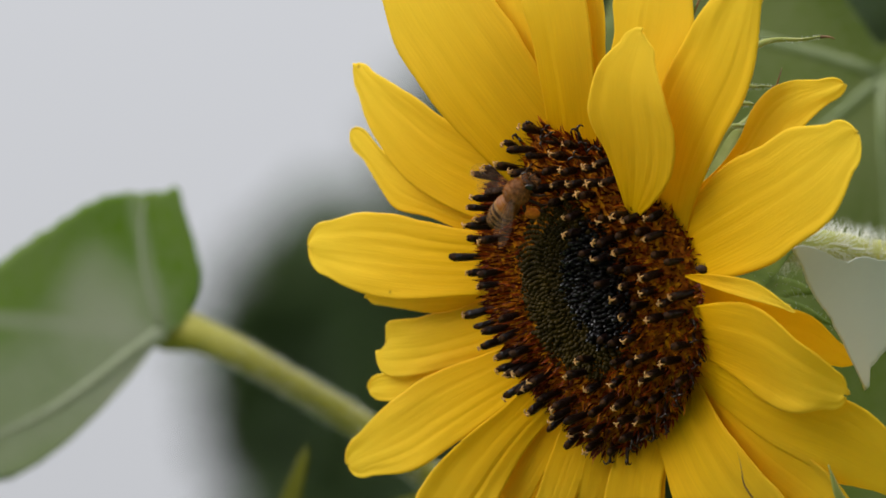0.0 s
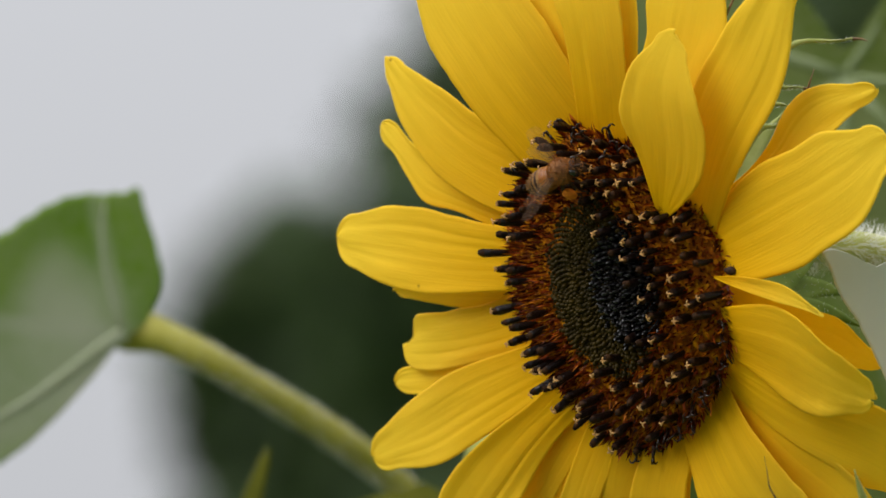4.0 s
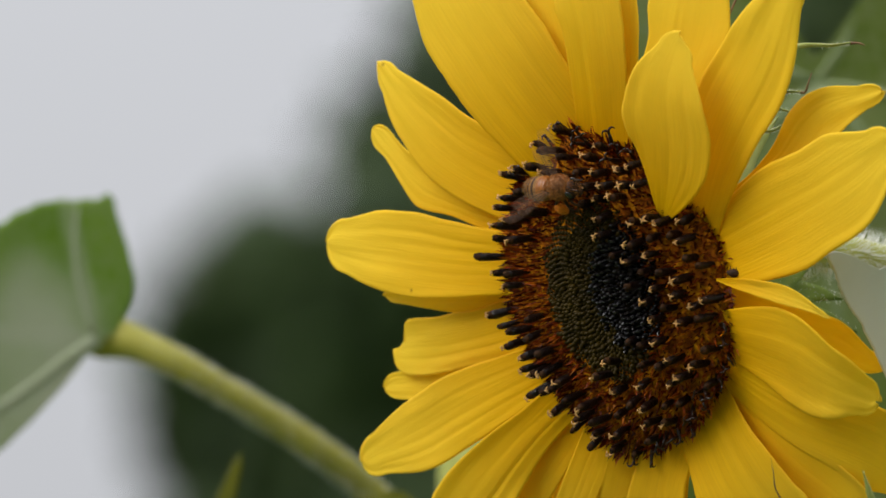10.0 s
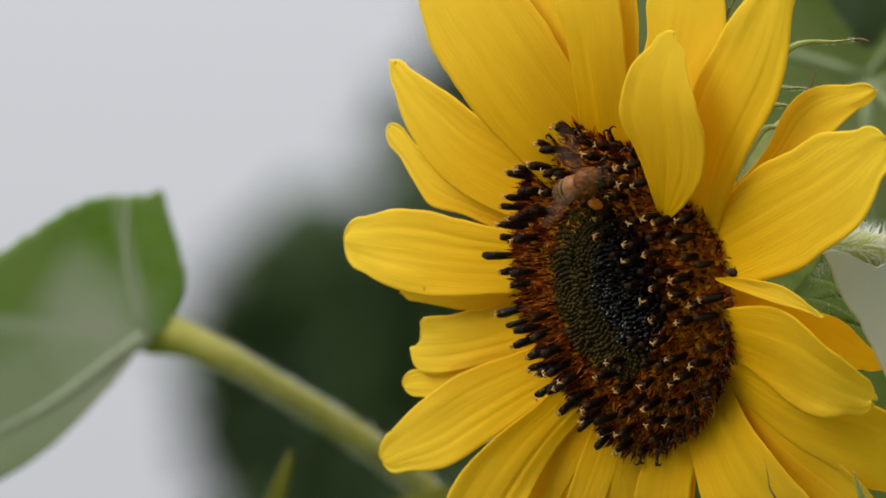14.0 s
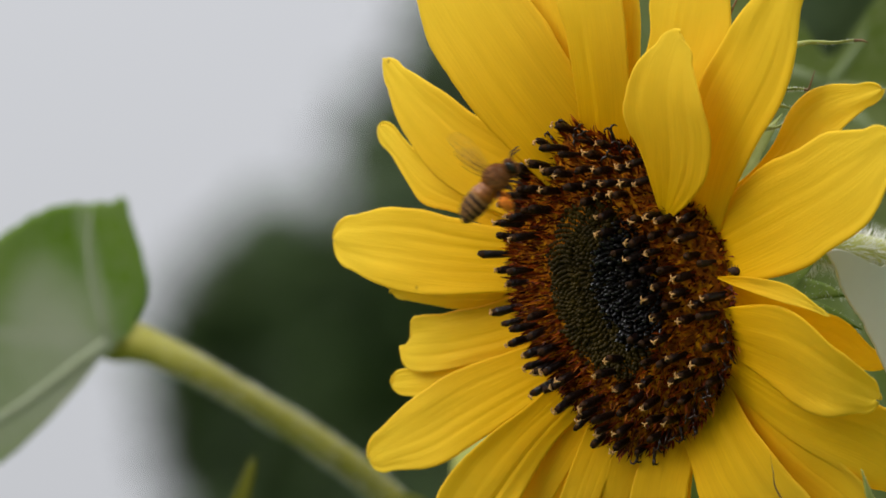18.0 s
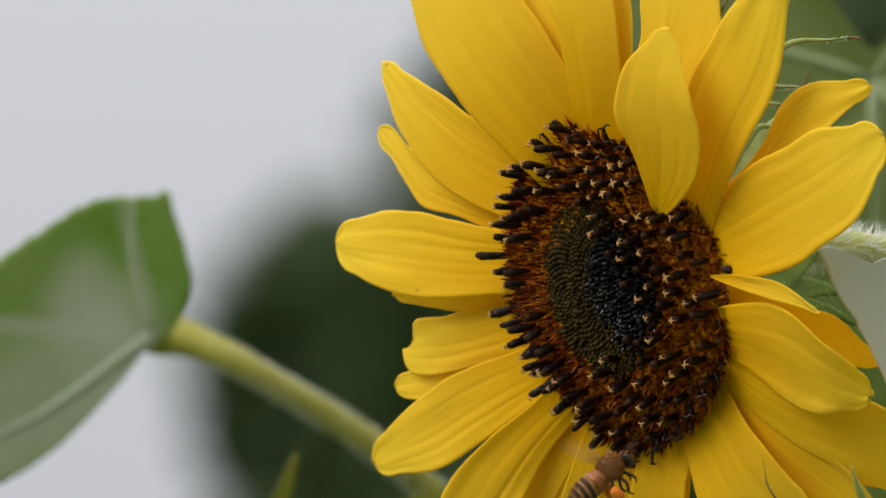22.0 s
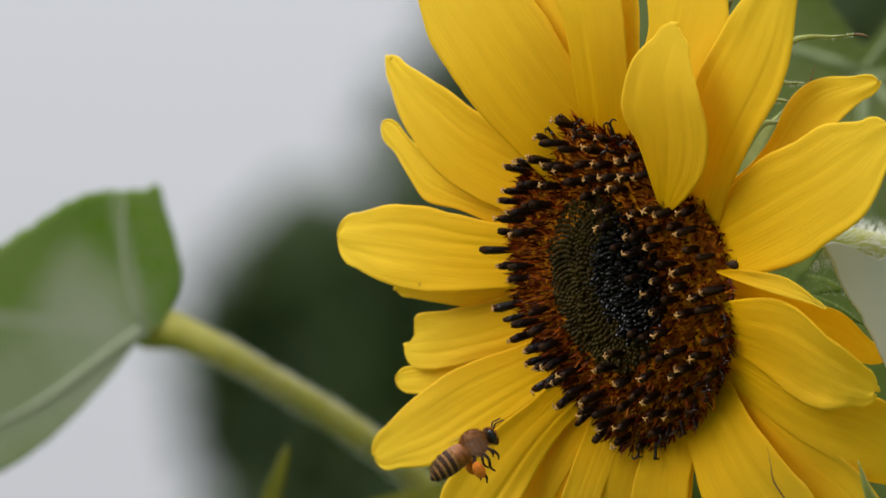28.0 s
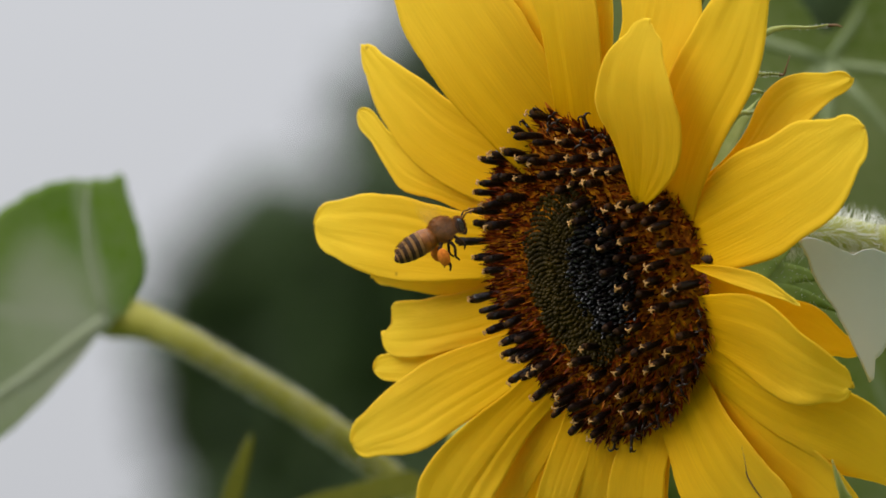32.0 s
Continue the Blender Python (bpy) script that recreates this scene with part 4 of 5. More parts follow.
    petal(head, ((-1.9, 21.3, -2.6), (-2.6, 34.8, -1.8), (-2.5, 45.4, -2.2), (-1.6, 55.7, -3.2)), (4.7, 4.6, 4.5, 4.6, 4.7, 4.7), -6, blunt=0.26, lean=1.6, notch=0.0, ruffle=0.7)
    petal(head, ((-7.3, 22.3, -3.3), (-7.7, 37.6, -2.6), (-8.2, 49.9, -3.2), (-7.4, 62.7, -4.6)), (2.5, 2.7, 3, 3, 2.8, 2.3), -4, notch=0.0)
    petal(head, ((-14.9, 20.3, -4.8), (-24.7, 29.6, -5.5), (-32.3, 38.2, -8), (-40.3, 42.2, -11)), (4.9, 5.1, 5.5, 5.7, 6, 3.7), 8)
    build_involucre(head)
    build_stalk(head)
    return head


# ---- the bee ----
BEE_BROWN = mottled("bee_thorax", 1500, ((0.3, (0.10, 0.038, 0.010)), (0.7, (0.28, 0.11, 0.028))), 0.8, 0.6, 0.0001)
BEE_FUR = mottled("bee_fur", 1500, ((0.3, (0.19, 0.060, 0.004)), (0.7, (0.36, 0.125, 0.010))), 0.8)
BEE_DARK = mottled("bee_dark_plate", 1500, ((0.3, (0.020, 0.010, 0.006)), (0.7, (0.065, 0.032, 0.018))), 0.6, 0.4, 0.00006, spec=0.15)
BEE_AMBER = mottled("bee_amber_plate", 1200, ((0.3, (0.15, 0.040, 0.001)), (0.7, (0.30, 0.095, 0.003))), 0.45, 0.4, 0.00006)
BEE_CREAM = mottled("bee_cream_band", 2500, ((0.3, (0.15, 0.062, 0.010)), (0.7, (0.30, 0.145, 0.038))), 0.85, 0.5, 0.0001)
BEE_EYE = mottled("bee_eye", 2500, ((0.3, (0.006, 0.005, 0.005)), (0.7, (0.018, 0.014, 0.012))), 0.2)
POLLEN = mottled("orange_pollen", 2200, ((0.3, (0.52, 0.12, 0.001)), (0.7, (0.75, 0.22, 0.004))), 0.85, 0.8, 0.0002)


def wing_material(name, colour, thin, thick):
    """Clear skin: the share that is not clear lies between thin and thick."""
    mat, nodes, links, bsdf = material(name, 0.5, 0, 0.15)
    bsdf.inputs["Base Color"].default_value = (*colour, 1)
    clear, mx = nodes.new("ShaderNodeBsdfTransparent"), nodes.new("ShaderNodeMixShader")
    nz = grain(nodes, links, 700, 3)
    r = ramp(nodes, ((0.3, (thin,) * 3), (0.7, (thick,) * 3)))
    links.new(nz.outputs["Fac"], r.inputs["Fac"])
    links.new(r.outputs["Color"], mx.inputs["Fac"])
    links.new(clear.outputs["BSDF"], mx.inputs[1])
    links.new(bsdf.outputs["BSDF"], mx.inputs[2])
    links.new(mx.outputs["Shader"], nodes["Material Output"].inputs["Surface"])
    return mat


WING = wing_material("bee_wing", (0.26, 0.14, 0.08), 0.02, 0.07)
WING_VEIN = wing_material("bee_wing_vein", (0.06, 0.03, 0.02), 0.25, 0.45)


def wing_mesh(length, width, side, veins):
    nu, nv = 16, 7
    grid, uv = np.zeros((nu, nv, 3)), np.zeros((nu, nv, 2))

    def at(a, v):
        h = (0.22 + 0.78 * math.sin(math.pi / 2 * min(1, a / 0.62))) * max(0.03, 1 - max(0, (a - 0.62) / 0.38) ** 2.4) ** 0.5
        return (a * length, side * (v * 0.5 - 0.25 * a) * width * h, 0.12 * math.sin(a * 5) + 0.2 * v * v * a)

    for i in range(nu):
        for j in range(nv):
            a, v = i / (nu - 1), -1 + 2 * j / (nv - 1)
            grid[i, j] = np.array(at(a, v)) * MM
            uv[i, j] = (a, v)
    me = shell("wing", grid, uv, 0.03 * MM, [WING])
    lines = [tube(mm([at(0.02 + 0.9 * end * k / 6, v0 + (v1 - v0) * k / 6) for k in range(7)]), [0.05 * MM, 0.025 * MM], 4) for v0, v1, end in veins]
    return me, mesh("wing_vein", *joined(lines), WING_VEIN)


def build_bee():
    bee = tagged(new("honey_bee"), "brown honey bee carrying orange pollen on its hind legs", "bee")
    rng = random.Random(4)
    thorax = part("thorax", mesh("thorax", *ball((2.1 * MM, 0, 0.3 * MM), (2.3 * MM, 2.0 * MM, 2.1 * MM), 12, 16), BEE_BROWN), bee, "furry brown thorax")
    skull = part("head", mesh("head", *joined([ball((4.95 * MM, 0, -0.1 * MM), (0.95 * MM, 1.6 * MM, 1.35 * MM), 10, 14), ball((5.35 * MM, 0, -1.15 * MM), (0.6 * MM, 0.75 * MM, 0.85 * MM), 8, 10)]), BEE_DARK), bee)
    for s in (1, -1):
        part("eye", mesh("eye", *ball((5.05 * MM, s * 1.25 * MM, 0.1 * MM), (0.62 * MM, 0.5 * MM, 1.05 * MM), 10, 12), BEE_EYE), skull, "large glossy black eye")
        part("antenna", mesh("antenna", *tube(mm([(5.7, s * 0.35, 0.5), (6.5, s * 0.8, 1.3), (7.3, s * 0.9, 1.25), (8.0, s * 1.0, 1.2)]), [0.15 * MM, 0.14 * MM, 0.13 * MM], 6, 12), BEE_DARK), skull)

    def fur(centre, radii, count, length, keep):
        pieces = []
        while len(pieces) < count:
            w = Vector((rng.gauss(0, 1), rng.gauss(0, 1), rng.gauss(0, 1))).normalized()
            if not keep(w):
                continue
            root = Vector([c + r * q for c, r, q in zip(centre, radii, w)])
            out = (w + Vector((rng.uniform(-.5, .2), rng.uniform(-.4, .4), rng.uniform(-.4, .4)))).normalized()
            x, y = out.orthogonal().normalized() * 0.045, None
            y = out.cross(x)
            tip = root + out * length * rng.uniform(0.5, 1.1)
            pieces.append((mm([root + x, root - x * .5 + y, root - x * .5 - y, tip]), [(0, 1, 3), (1, 2, 3), (2, 0, 3)]))
        return joined(pieces)

    tagged(part("fur", mesh("fur", *fur((2.1, 0, 0.3), (2.25, 1.95, 2.05), 2400, 0.42, lambda w: True), BEE_FUR, False), thorax, "tawny fur"), kind="stuff")
    tagged(part("fur", mesh("fur", *fur((4.95, 0, -0.1), (0.9, 1.5, 1.3), 420, 0.5, lambda w: abs(w.y) < 0.6), BEE_FUR, False), skull, "tawny fur"), kind="stuff")
    # abdomen: overlapping rings, the first amber, the rest dark with cream bands
    edges = ((0.7, 1.35), (-0.5, 1.85), (-1.7, 1.98), (-2.9, 2.0), (-4.0, 1.82), (-5.1, 1.45), (-6.0, 0.95), (-6.6, 0.2))
    for k in range(len(edges) - 1):
        (x0, r0), (x1, r1) = edges[k], edges[k + 1]
        rows, sides, verts, faces, slots = 6, 16, [], [], []
        for i in range(rows + 1):
            u = i / rows
            x, r = x0 + (x1 - x0) * u - 0.12 * u, r0 + (r1 - r0) * u + 0.10 * math.sin(math.pi * u) + 0.05 * u
            for q in range(sides):
                g = 2 * math.pi * q / sides
                verts.append((x * MM, r * math.cos(g) * MM, (r * 0.95 * math.sin(g) - 0.1 - 0.018 * (x - 0.35) ** 2) * MM))
        for i in range(rows):
            for q in range(sides):
                a, c = i * sides + q, i * sides + (q + 1) % sides
                faces.append((a, c, c + sides, a + sides))
                slots.append(1 if (i < 3 and k > 0) else 0)
        faces.append(tuple(range(rows * sides, (rows + 1) * sides)))
        slots.append(0)
        body = BEE_AMBER if k < 2 else BEE_DARK
        part("abdomen_ring", mesh("abdomen_ring", verts, faces, [body, BEE_CREAM if k > 1 else BEE_AMBER], True, None, slots), bee)
    tagged(part("fur", mesh("fur", *fur((-2.6, 0, -0.25), (3.6, 1.85, 1.75), 1300, 0.45, lambda w: w.x > -0.95), BEE_CREAM, False), bee, "short pale hairs on the abdomen"), kind="stuff")
    for s in (1, -1):
        part("leg", mesh("leg", *tube(mm([(3.3, s * 1.0, -1.2), (4.0, s * 1.7, -2.1), (4.3, s * 1.6, -3.1), (4.0, s * 1.5, -3.7)]), [0.26 * MM, 0.22 * MM, 0.13 * MM], 6, 12), BEE_DARK), bee)
        part("leg", mesh("leg", *tube(mm([(2.2, s * 1.2, -1.3), (2.6, s * 2.0, -2.6), (2.2, s * 1.9, -4.0), (2.6, s * 1.8, -4.9)]), [0.28 * MM, 0.24 * MM, 0.13 * MM], 6, 12), BEE_DARK), bee)
        leg = part("leg", mesh("leg", *tube(mm([(1.0, s * 1.2, -1.3), (0.2, s * 2.0, -2.2), (0.5, s * 1.9, -4.1), (0.9, s * 1.8, -5.0), (0.5, s * 1.8, -5.9)]), [0.32 * MM, 0.34 * MM, 0.36 * MM, 0.24 * MM, 0.11 * MM], 6, 16), BEE_DARK), bee)
        v, f = ball((0.35 * MM, s * 2.15 * MM, -3.3 * MM), (1.0 * MM, 0.85 * MM, 1.45 * MM), 9, 12)
        v = [p * (1 + 0.0) + p.normalized() * 0.1 * MM * noise.noise(p * 2500) for p in v]
        part("pollen", mesh("pollen", v, f, POLLEN), leg, "packed ball of orange pollen")
    fore, fore_veins = wing_mesh(9.0, 3.2, 1, ((0.7, 0.85, 1.0), (0.1, 0.3, 0.9), (-0.3, -0.6, 0.75), (0.5, -0.2, 0.6)))
    hind, hind_veins = wing_mesh(6.4, 2.3, 1, ((0.6, 0.8, 0.95), (0.0, 0.0, 0.8)))
    fore_r, fore_veins_r = wing_mesh(9.0, 3.2, -1, ((0.7, 0.85, 1.0), (0.1, 0.3, 0.9), (-0.3, -0.6, 0.75), (0.5, -0.2, 0.6)))
    hind_r, hind_veins_r = wing_mesh(6.4, 2.3, -1, ((0.6, 0.8, 0.95), (0.0, 0.0, 0.8)))
    wings = []
    for s, me, ve, x in ((1, fore, fore_veins, 2.2), (-1, fore_r, fore_veins_r, 2.2), (1, hind, hind_veins, 1.2), (-1, hind_r, hind_veins_r, 1.2)):
        wing = part("wing", me, bee, "clear brownish wing")
        part("wing_vein", ve, wing)
        wings.append((wing, s, x))
    return bee, wings


def wing_pose(s, x, sweep, stroke):
    """sweep: degrees back from straight out to the side; stroke: degrees up."""
    return Matrix.Translation(Vector((x, s * 1.2, 1.55)) * MM) @ pose(0, 0, 0, 0, 0, s * (90 + sweep)) @ pose(0, 0, 0, 0, -stroke, 0)


def build_beetle():
    """A tiny dark beetle that sits on a petal's foot."""
    beetle = tagged(new("beetle"), "tiny round black beetle sitting on a petal", "beetle")
    part("wing_case", mesh("wing_case", *ball((0, 0, 0.35 * MM), (0.95 * MM, 0.75 * MM, 0.6 * MM), 8, 12), BEE_DARK), beetle)
    part("head", mesh("head", *ball((0.95 * MM, 0, 0.25 * MM), (0.35 * MM, 0.4 * MM, 0.3 * MM), 6, 8), BEE_DARK), beetle)
    for s in (1, -1):
        for x in (-0.4, 0.1, 0.6):
            part("leg", mesh("leg", *tube(mm([(x, s * 0.5, 0.2), (x, s * 0.75, 0.2), (x + 0.1, s * 0.85, -0.15)]), [0.07 * MM, 0.05 * MM], 5), BEE_DARK), beetle)
    return beetle


build_ground()
build_trees()
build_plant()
head = build_head()
bee, wings = build_bee()
beetle = build_beetle()


BEETLE_SEAT = Matrix.Translation(Vector((-1.5, -26.6, 0.1)) * MM) @ pose(0, 0, 0, -10, -20, 70)


def motions():
    sway = [
        (0, pose(0.02347, 1.98937, 1.64466, -173.15, -72.45, -146.12)), (0.5, pose(0.02673, 1.98925, 1.64473, -173.72, -72.54, -145.75)),
        (1, pose(0.03049, 1.98914, 1.64504, -174.57, -72.47, -144.89)), (1.5, pose(0.03352, 1.98902, 1.64528, -175.19, -72.49, -144.51)),
        (2, pose(0.03624, 1.98891, 1.64531, -175.93, -72.45, -143.38)), (2.5, pose(0.03825, 1.98882, 1.64526, -176.49, -72.64, -142.38)),
        (3, pose(0.03792, 1.98886, 1.64515, -176.69, -72.72, -142.48)), (3.5, pose(0.03649, 1.98891, 1.64516, -176.73, -72.89, -142.78)),
        (5.5, pose(0.02703, 1.98933, 1.64408, -174.95, -72.64, -144.45)), (6, pose(0.02597, 1.98937, 1.64405, -174.65, -72.64, -144.96)),
        (6.5, pose(0.02559, 1.98941, 1.64411, -174.86, -72.61, -145.24)), (7, pose(0.02651, 1.98934, 1.64433, -174.66, -72.6, -145.64)),
        (7.5, pose(0.02851, 1.98921, 1.64462, -174.95, -72.45, -145.19)), (8, pose(0.03114, 1.98914, 1.64501, -174.9, -72.54, -144.82)),
        (8.5, pose(0.03357, 1.98905, 1.64518, -175.05, -72.78, -144.7)), (9, pose(0.03559, 1.98899, 1.64536, -174.9, -72.84, -144.47)),
        (9.5, pose(0.03722, 1.98891, 1.64551, -175.04, -72.89, -143.7)), (10, pose(0.03839, 1.98885, 1.64552, -174.66, -72.99, -143.18)),
        (10.5, pose(0.0387, 1.98888, 1.6456, -174.84, -72.94, -142.97)), (11, pose(0.0385, 1.98881, 1.64565, -175.36, -73.14, -142.93)),
        (11.5, pose(0.03764, 1.9889, 1.64562, -175.92, -73.23, -143.32)), (12, pose(0.03621, 1.98893, 1.64553, -176.49, -73.17, -143.06)),
        (12.5, pose(0.03453, 1.98902, 1.64516, -176.6, -73.07, -142.92)), (13, pose(0.03299, 1.9891, 1.64499, -176.52, -72.91, -142.95)),
        (13.5, pose(0.03192, 1.98907, 1.6451, -176.49, -72.96, -142.98)), (14, pose(0.03103, 1.98913, 1.64507, -176.1, -72.7, -144.18)),
        (14.5, pose(0.03091, 1.98913, 1.64496, -176.12, -72.88, -144.3)), (16.5, pose(0.0353, 1.9889, 1.64595, -176.11, -72.75, -143.79)),
        (17, pose(0.03598, 1.98885, 1.64608, -175.94, -72.97, -143.72)), (17.5, pose(0.03658, 1.98885, 1.64629, -175.78, -72.95, -143.4)),
        (18, pose(0.03665, 1.9888, 1.64637, -175.47, -72.94, -143.07)), (18.5, pose(0.03606, 1.98883, 1.64629, -175.14, -73.18, -143.1)),
        (19, pose(0.03526, 1.98887, 1.64634, -175.06, -73.21, -143.47)), (19.5, pose(0.03408, 1.98892, 1.64632, -175.15, -73.47, -144.17)),
        (20, pose(0.03268, 1.98902, 1.64613, -174.68, -73.33, -144.76)), (20.5, pose(0.03155, 1.989, 1.64603, -174.24, -73.21, -145.09)),
        (21, pose(0.03048, 1.98908, 1.6459, -174.02, -73.01, -145.16)), (21.5, pose(0.02958, 1.98911, 1.6456, -174.13, -72.88, -145.41)),
        (22, pose(0.02917, 1.98915, 1.6454, -174.14, -72.75, -145.61)), (22.5, pose(0.02929, 1.98917, 1.64537, -174.52, -72.68, -145.32)),
        (23, pose(0.0301, 1.98911, 1.64541, -174.88, -72.78, -145.01)), (23.5, pose(0.03154, 1.9891, 1.64531, -175.4, -72.65, -144.17)),
        (24, pose(0.03323, 1.98901, 1.64535, -175.8, -72.59, -143.45)), (24.5, pose(0.0351, 1.98895, 1.6454, -176.53, -72.79, -142.48)),
        (25, pose(0.0364, 1.98894, 1.64542, -176.85, -72.98, -142.57)), (25.5, pose(0.03721, 1.98897, 1.64526, -176.96, -72.91, -142.48)),
        (27.5, pose(0.03376, 1.98909, 1.64526, -175.04, -73.14, -144)), (28, pose(0.03135, 1.98913, 1.6452, -174.12, -73.15, -145.01)),
        (28.5, pose(0.02905, 1.9892, 1.64499, -173.76, -72.85, -145.46)), (29, pose(0.02683, 1.98927, 1.64479, -173.84, -72.79, -145.61)),
        (29.5, pose(0.02587, 1.98927, 1.64464, -174.03, -72.77, -145.62)), (30, pose(0.02585, 1.98926, 1.64453, -174.53, -72.6, -145.31)),
        (30.5, pose(0.02669, 1.98929, 1.64434, -175.14, -72.42, -144.67)), (31, pose(0.02839, 1.98923, 1.64436, -175.56, -72.29, -144.17)),
        (31.5, pose(0.03067, 1.9891, 1.64447, -176.22, -72.35, -143.49)), (32, pose(0.03321, 1.98906, 1.64468, -176.88, -72.26, -142.84)),
    ]
    walk(head, sway)
    walk(beetle, [(t, m @ BEETLE_SEAT) for t, m in sway])

    walk(bee, [
        (0, pose(0.01084, 1.9801, 1.65697, 85.7, -29.7, -49.9)), (1, pose(0.0177, 1.97994, 1.65954, 84.1, -26.4, -49.6)),
        (2, pose(0.02491, 1.978, 1.66084, 79.2, -14.8, -48.3)), (3, pose(0.02652, 1.97817, 1.66145, 76.6, -8.2, -47.8)),
        (3.5, pose(0.02556, 1.97774, 1.66112, 76.4, -8.4, -47.9)), (6, pose(0.0156, 1.9775, 1.6602, 77.9, -12.2, -47.9)),
        (7, pose(0.01466, 1.97914, 1.66101, 77.8, -12.4, -48.3)), (8, pose(0.0196, 1.97855, 1.6618, 80.1, -17.7, -48.6)),
        (9, pose(0.02473, 1.97775, 1.66086, 77.9, -12.1, -48.0)), (10, pose(0.02762, 1.9776, 1.6598, 72.1, 8.3, -47.1)),
        (11, pose(0.02918, 1.97607, 1.65911, 78.9, -14.8, -47.6)), (12, pose(0.0272, 1.97579, 1.65889, 84.3, -28.3, -49.6)),
        (13, pose(0.02561, 1.97429, 1.65828, 85.4, -29.8, -49.9)), (14, pose(0.02423, 1.97359, 1.6589, 75.4, -5.5, -48.1)),
        (14.5, pose(0.02387, 1.97385, 1.65858, 80.4, -19.8, -48.8)), (16.5, pose(0.02721, 1.97466, 1.6609, 93.0, -41.7, -53.5)),
        (17, pose(0.02695, 1.97565, 1.66049, 107.6, -48.7, -65.6)), (17.5, pose(0.02658, 1.97671, 1.66081, 136.9, -57.8, -90.2)),
        (17.7, pose(0.02543, 1.98681, 1.66323, 112, -71.4, -57.5)), (17.8, pose(0.02292, 1.9838, 1.66195, 84.8, -60.5, -31.5)),
        (17.9, pose(0.01977, 1.98066, 1.66137, 74.3, -47.2, -20.1)), (18, pose(0.01553, 1.97765, 1.66017, 33.2, -42.5, -17.7)),
        (18.1, pose(0.00849, 1.97447, 1.65992, 19.5, -31, 5.7)), (18.2, pose(0.00573, 1.97436, 1.6606, 19.7, -29.1, 5.9)),
        (18.3, pose(0.00375, 1.97433, 1.66082, 19.8, -28.1, 6.1)), (18.4, pose(0.00248, 1.97434, 1.66079, 20.5, -23.2, 6.7)),
        (18.6, pose(0.00291, 1.9748, 1.65821, 21.5, -15.4, 7.7)), (18.8, pose(0.00324, 1.97537, 1.65495, 20.1, -26.1, 6.3)),
        (19, pose(0.00344, 1.9756, 1.65364, 20.2, -25.2, 6.4)), (19.2, pose(0.00476, 1.97645, 1.64881, 20.7, -21.2, 7)),
        (19.4, pose(0.00578, 1.97703, 1.64555, 21.4, -16.4, 7.6)), (19.7, pose(0.01003, 1.9602, 1.63731, 21, -19.3, 7.3)),
        (20, pose(0.01407, 1.96108, 1.63228, 20.7, -21.2, 7)), (20.3, pose(0.01805, 1.96194, 1.62741, 21.4, -16.4, 7.7)),
        (20.6, pose(0.02178, 1.96292, 1.62186, 20.7, -21.2, 7.1)), (20.9, pose(0.02462, 1.96316, 1.62052, 20.7, -21.2, 7.1)),
        (21.2, pose(0.0285, 1.96367, 1.61761, 20.7, -21.2, 7.1)), (21.5, pose(0.03027, 1.96455, 1.61265, 21, -19.3, 7.4)),
        (21.8, pose(0.02887, 1.96486, 1.61088, 18.5, -38.9, 5)), (22.1, pose(0.02491, 1.96487, 1.6108, 18.9, -35.9, 5.4)),
        (22.4, pose(0.02199, 1.96472, 1.61165, 18.9, -35.9, 5.3)), (22.7, pose(0.01927, 1.96408, 1.6153, 19.4, -31, 5.9)),
        (23, pose(0.01862, 1.96387, 1.61641, 19.9, -27.1, 6.3)), (23.3, pose(0.01683, 1.96408, 1.61524, 20.4, -23.2, 6.8)),
        (23.6, pose(0.01511, 1.96471, 1.61163, 20.7, -21.2, 7)), (23.9, pose(0.0174, 1.96461, 1.61213, 20.7, -21.2, 7)),
        (24.2, pose(0.01981, 1.9644, 1.61329, 20.1, -26.1, 6.3)), (24.5, pose(0.02256, 1.96431, 1.61366, 20.7, -21.2, 6.9)),
        (24.8, pose(0.02575, 1.96442, 1.61294, 20.7, -21.2, 6.9)), (25.1, pose(0.027, 1.96433, 1.61338, 21, -19.3, 7.2)),
        (25.3, pose(0.02806, 1.9643, 1.61354, 20.7, -21.2, 6.9)), (25.5, pose(0.02785, 1.96436, 1.6132, 20.7, -21.2, 6.9)),
        (26.5, pose(0.01745, 1.97412, 1.61571, 20.4, -23.2, 6.7)), (27.5, pose(0.00743, 1.97374, 1.61805, 20.4, -23.2, 6.8)),
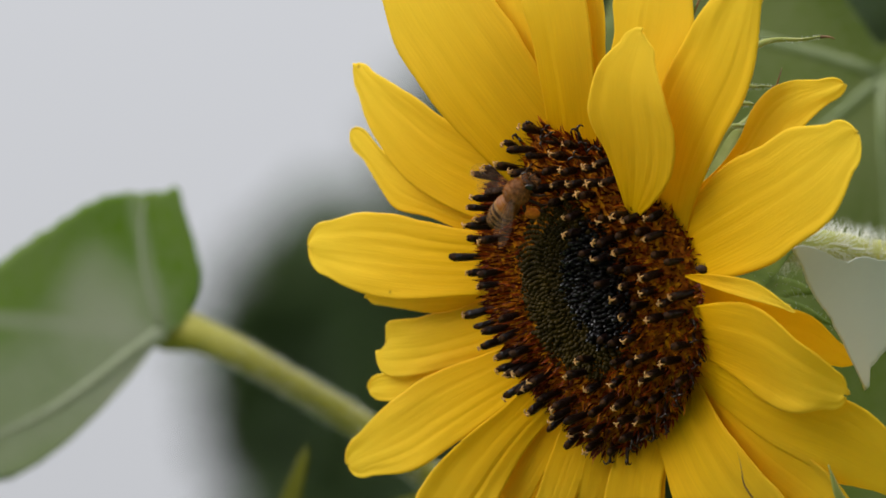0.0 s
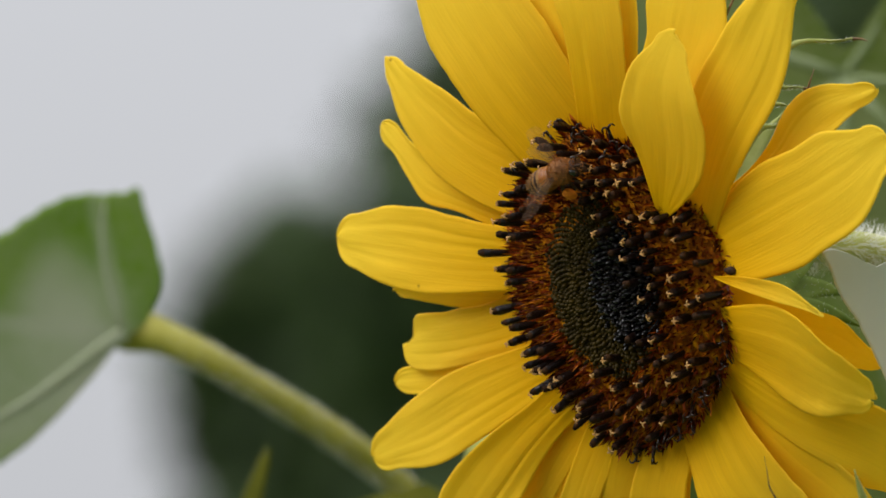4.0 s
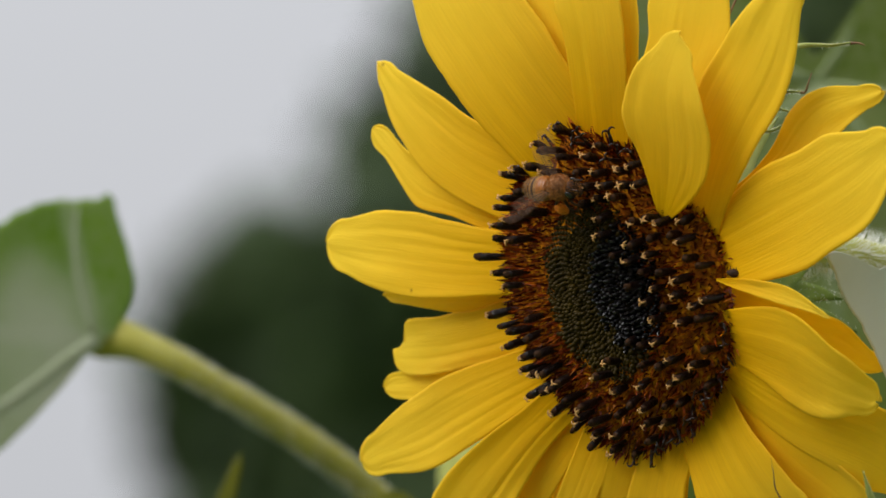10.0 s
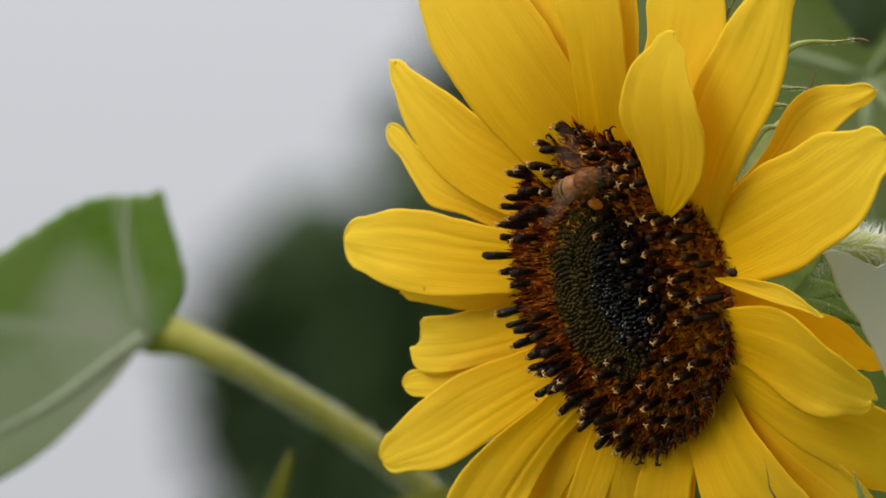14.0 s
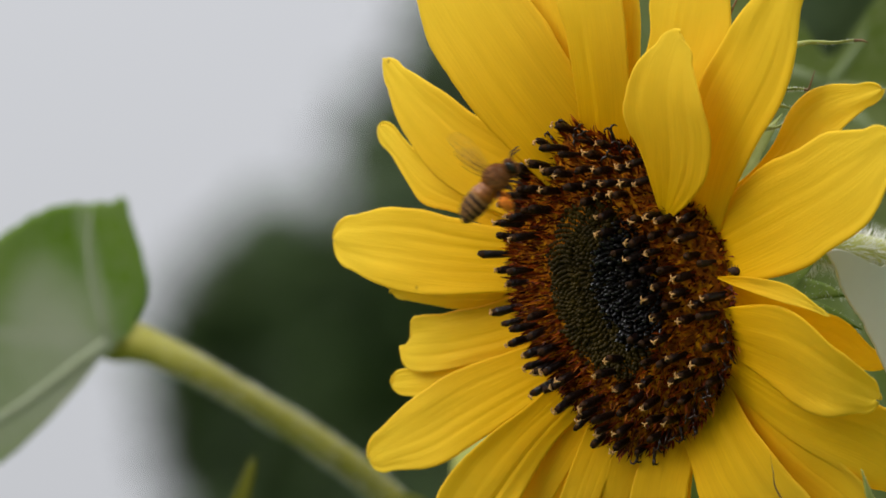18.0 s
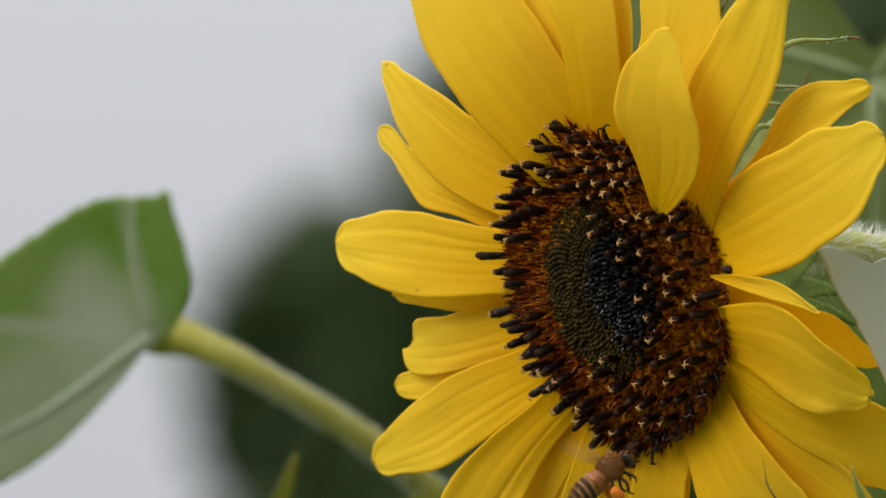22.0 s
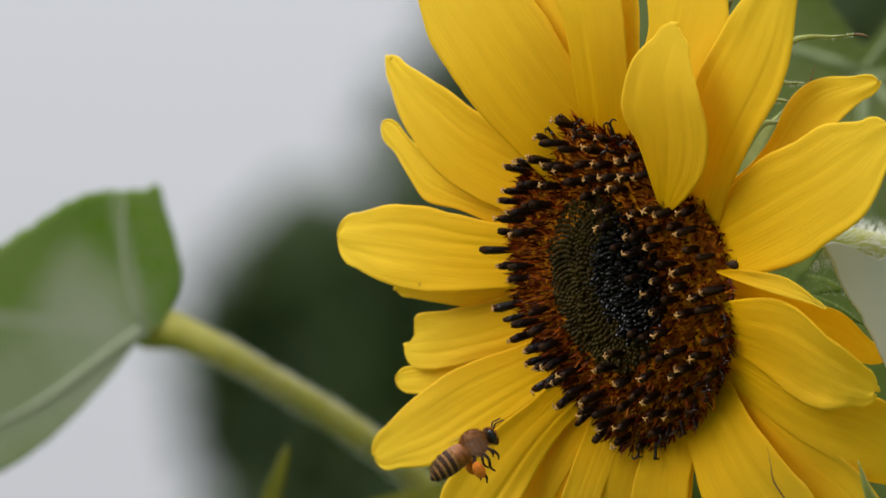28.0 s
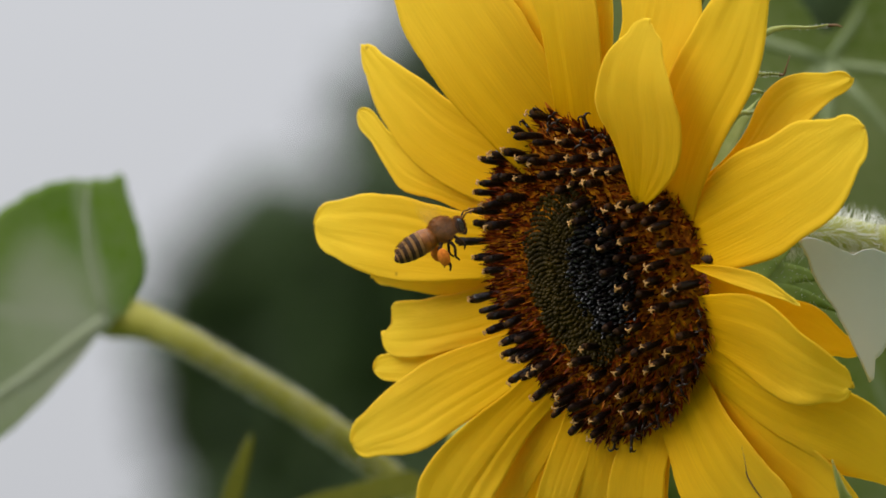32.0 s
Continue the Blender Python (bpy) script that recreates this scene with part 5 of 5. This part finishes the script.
        (27.8, pose(0.00719, 1.97404, 1.61638, 18.9, -34.9, 5.4)), (28, pose(0.00621, 1.97422, 1.61533, 19.2, -33, 5.7)),
        (28.4, pose(0.00461, 1.9741, 1.61606, 20, -26.1, 6.5)), (28.7, pose(0.00045, 1.97467, 1.61282, 19.8, -28.1, 6.3)),
        (29, pose(-0.00079, 1.97493, 1.61134, 19.8, -28.1, 6.3)), (29.3, pose(0.0011, 1.9749, 1.61144, 20.4, -23.2, 6.9)),
        (29.6, pose(0.00171, 1.97427, 1.61505, 19.4, -31, 5.9)), (29.8, pose(0.00045, 1.97342, 1.61986, 20, -26.1, 6.5)),
        (30, pose(0.00021, 1.97302, 1.62212, 20.4, -23.2, 6.9)), (30.2, pose(-0.00076, 1.97209, 1.62745, 20, -26.1, 6.5)),
        (30.4, pose(-0.0024, 1.97178, 1.62919, 19.4, -31, 5.9)), (30.6, pose(-0.00273, 1.97163, 1.63004, 19.1, -33, 5.7)),
        (30.8, pose(-0.00119, 1.97094, 1.63396, 19.6, -29.1, 6.1)), (31, pose(0.00053, 1.97056, 1.63615, 19.6, -29.1, 6.1)),
        (31.2, pose(0.00038, 1.96975, 1.64075, 19.4, -31, 5.8)), (31.4, pose(0.00057, 1.96928, 1.64345, 19.7, -28.1, 6.2)),
        (31.6, pose(0.00218, 1.96896, 1.64528, 20, -26.1, 6.4)), (31.8, pose(0.00496, 1.96878, 1.64627, 19.7, -28.1, 6.1)),
        (32, pose(0.00677, 1.96864, 1.64699, 20, -26.1, 6.3)),
    ])
    # folded half open on the flower, beating in the air
    for wing, s, x in wings:
        rest = 38 if x > 2 else 52
        rows = [(k * 0.5, wing_pose(s, x, rest + 5 * math.sin(k * 1.7 + s), 12 + 4 * math.sin(k * 2.3))) for k in range(35)]
        rows += [(17.2 + k / FPS, wing_pose(s, x, 12 + 14 * math.cos(k * 2.4), 28 + 42 * math.sin(k * 2.4))) for k in range(1, int(14.8 * FPS) + 1)]
        walk(wing, rows)


motions()
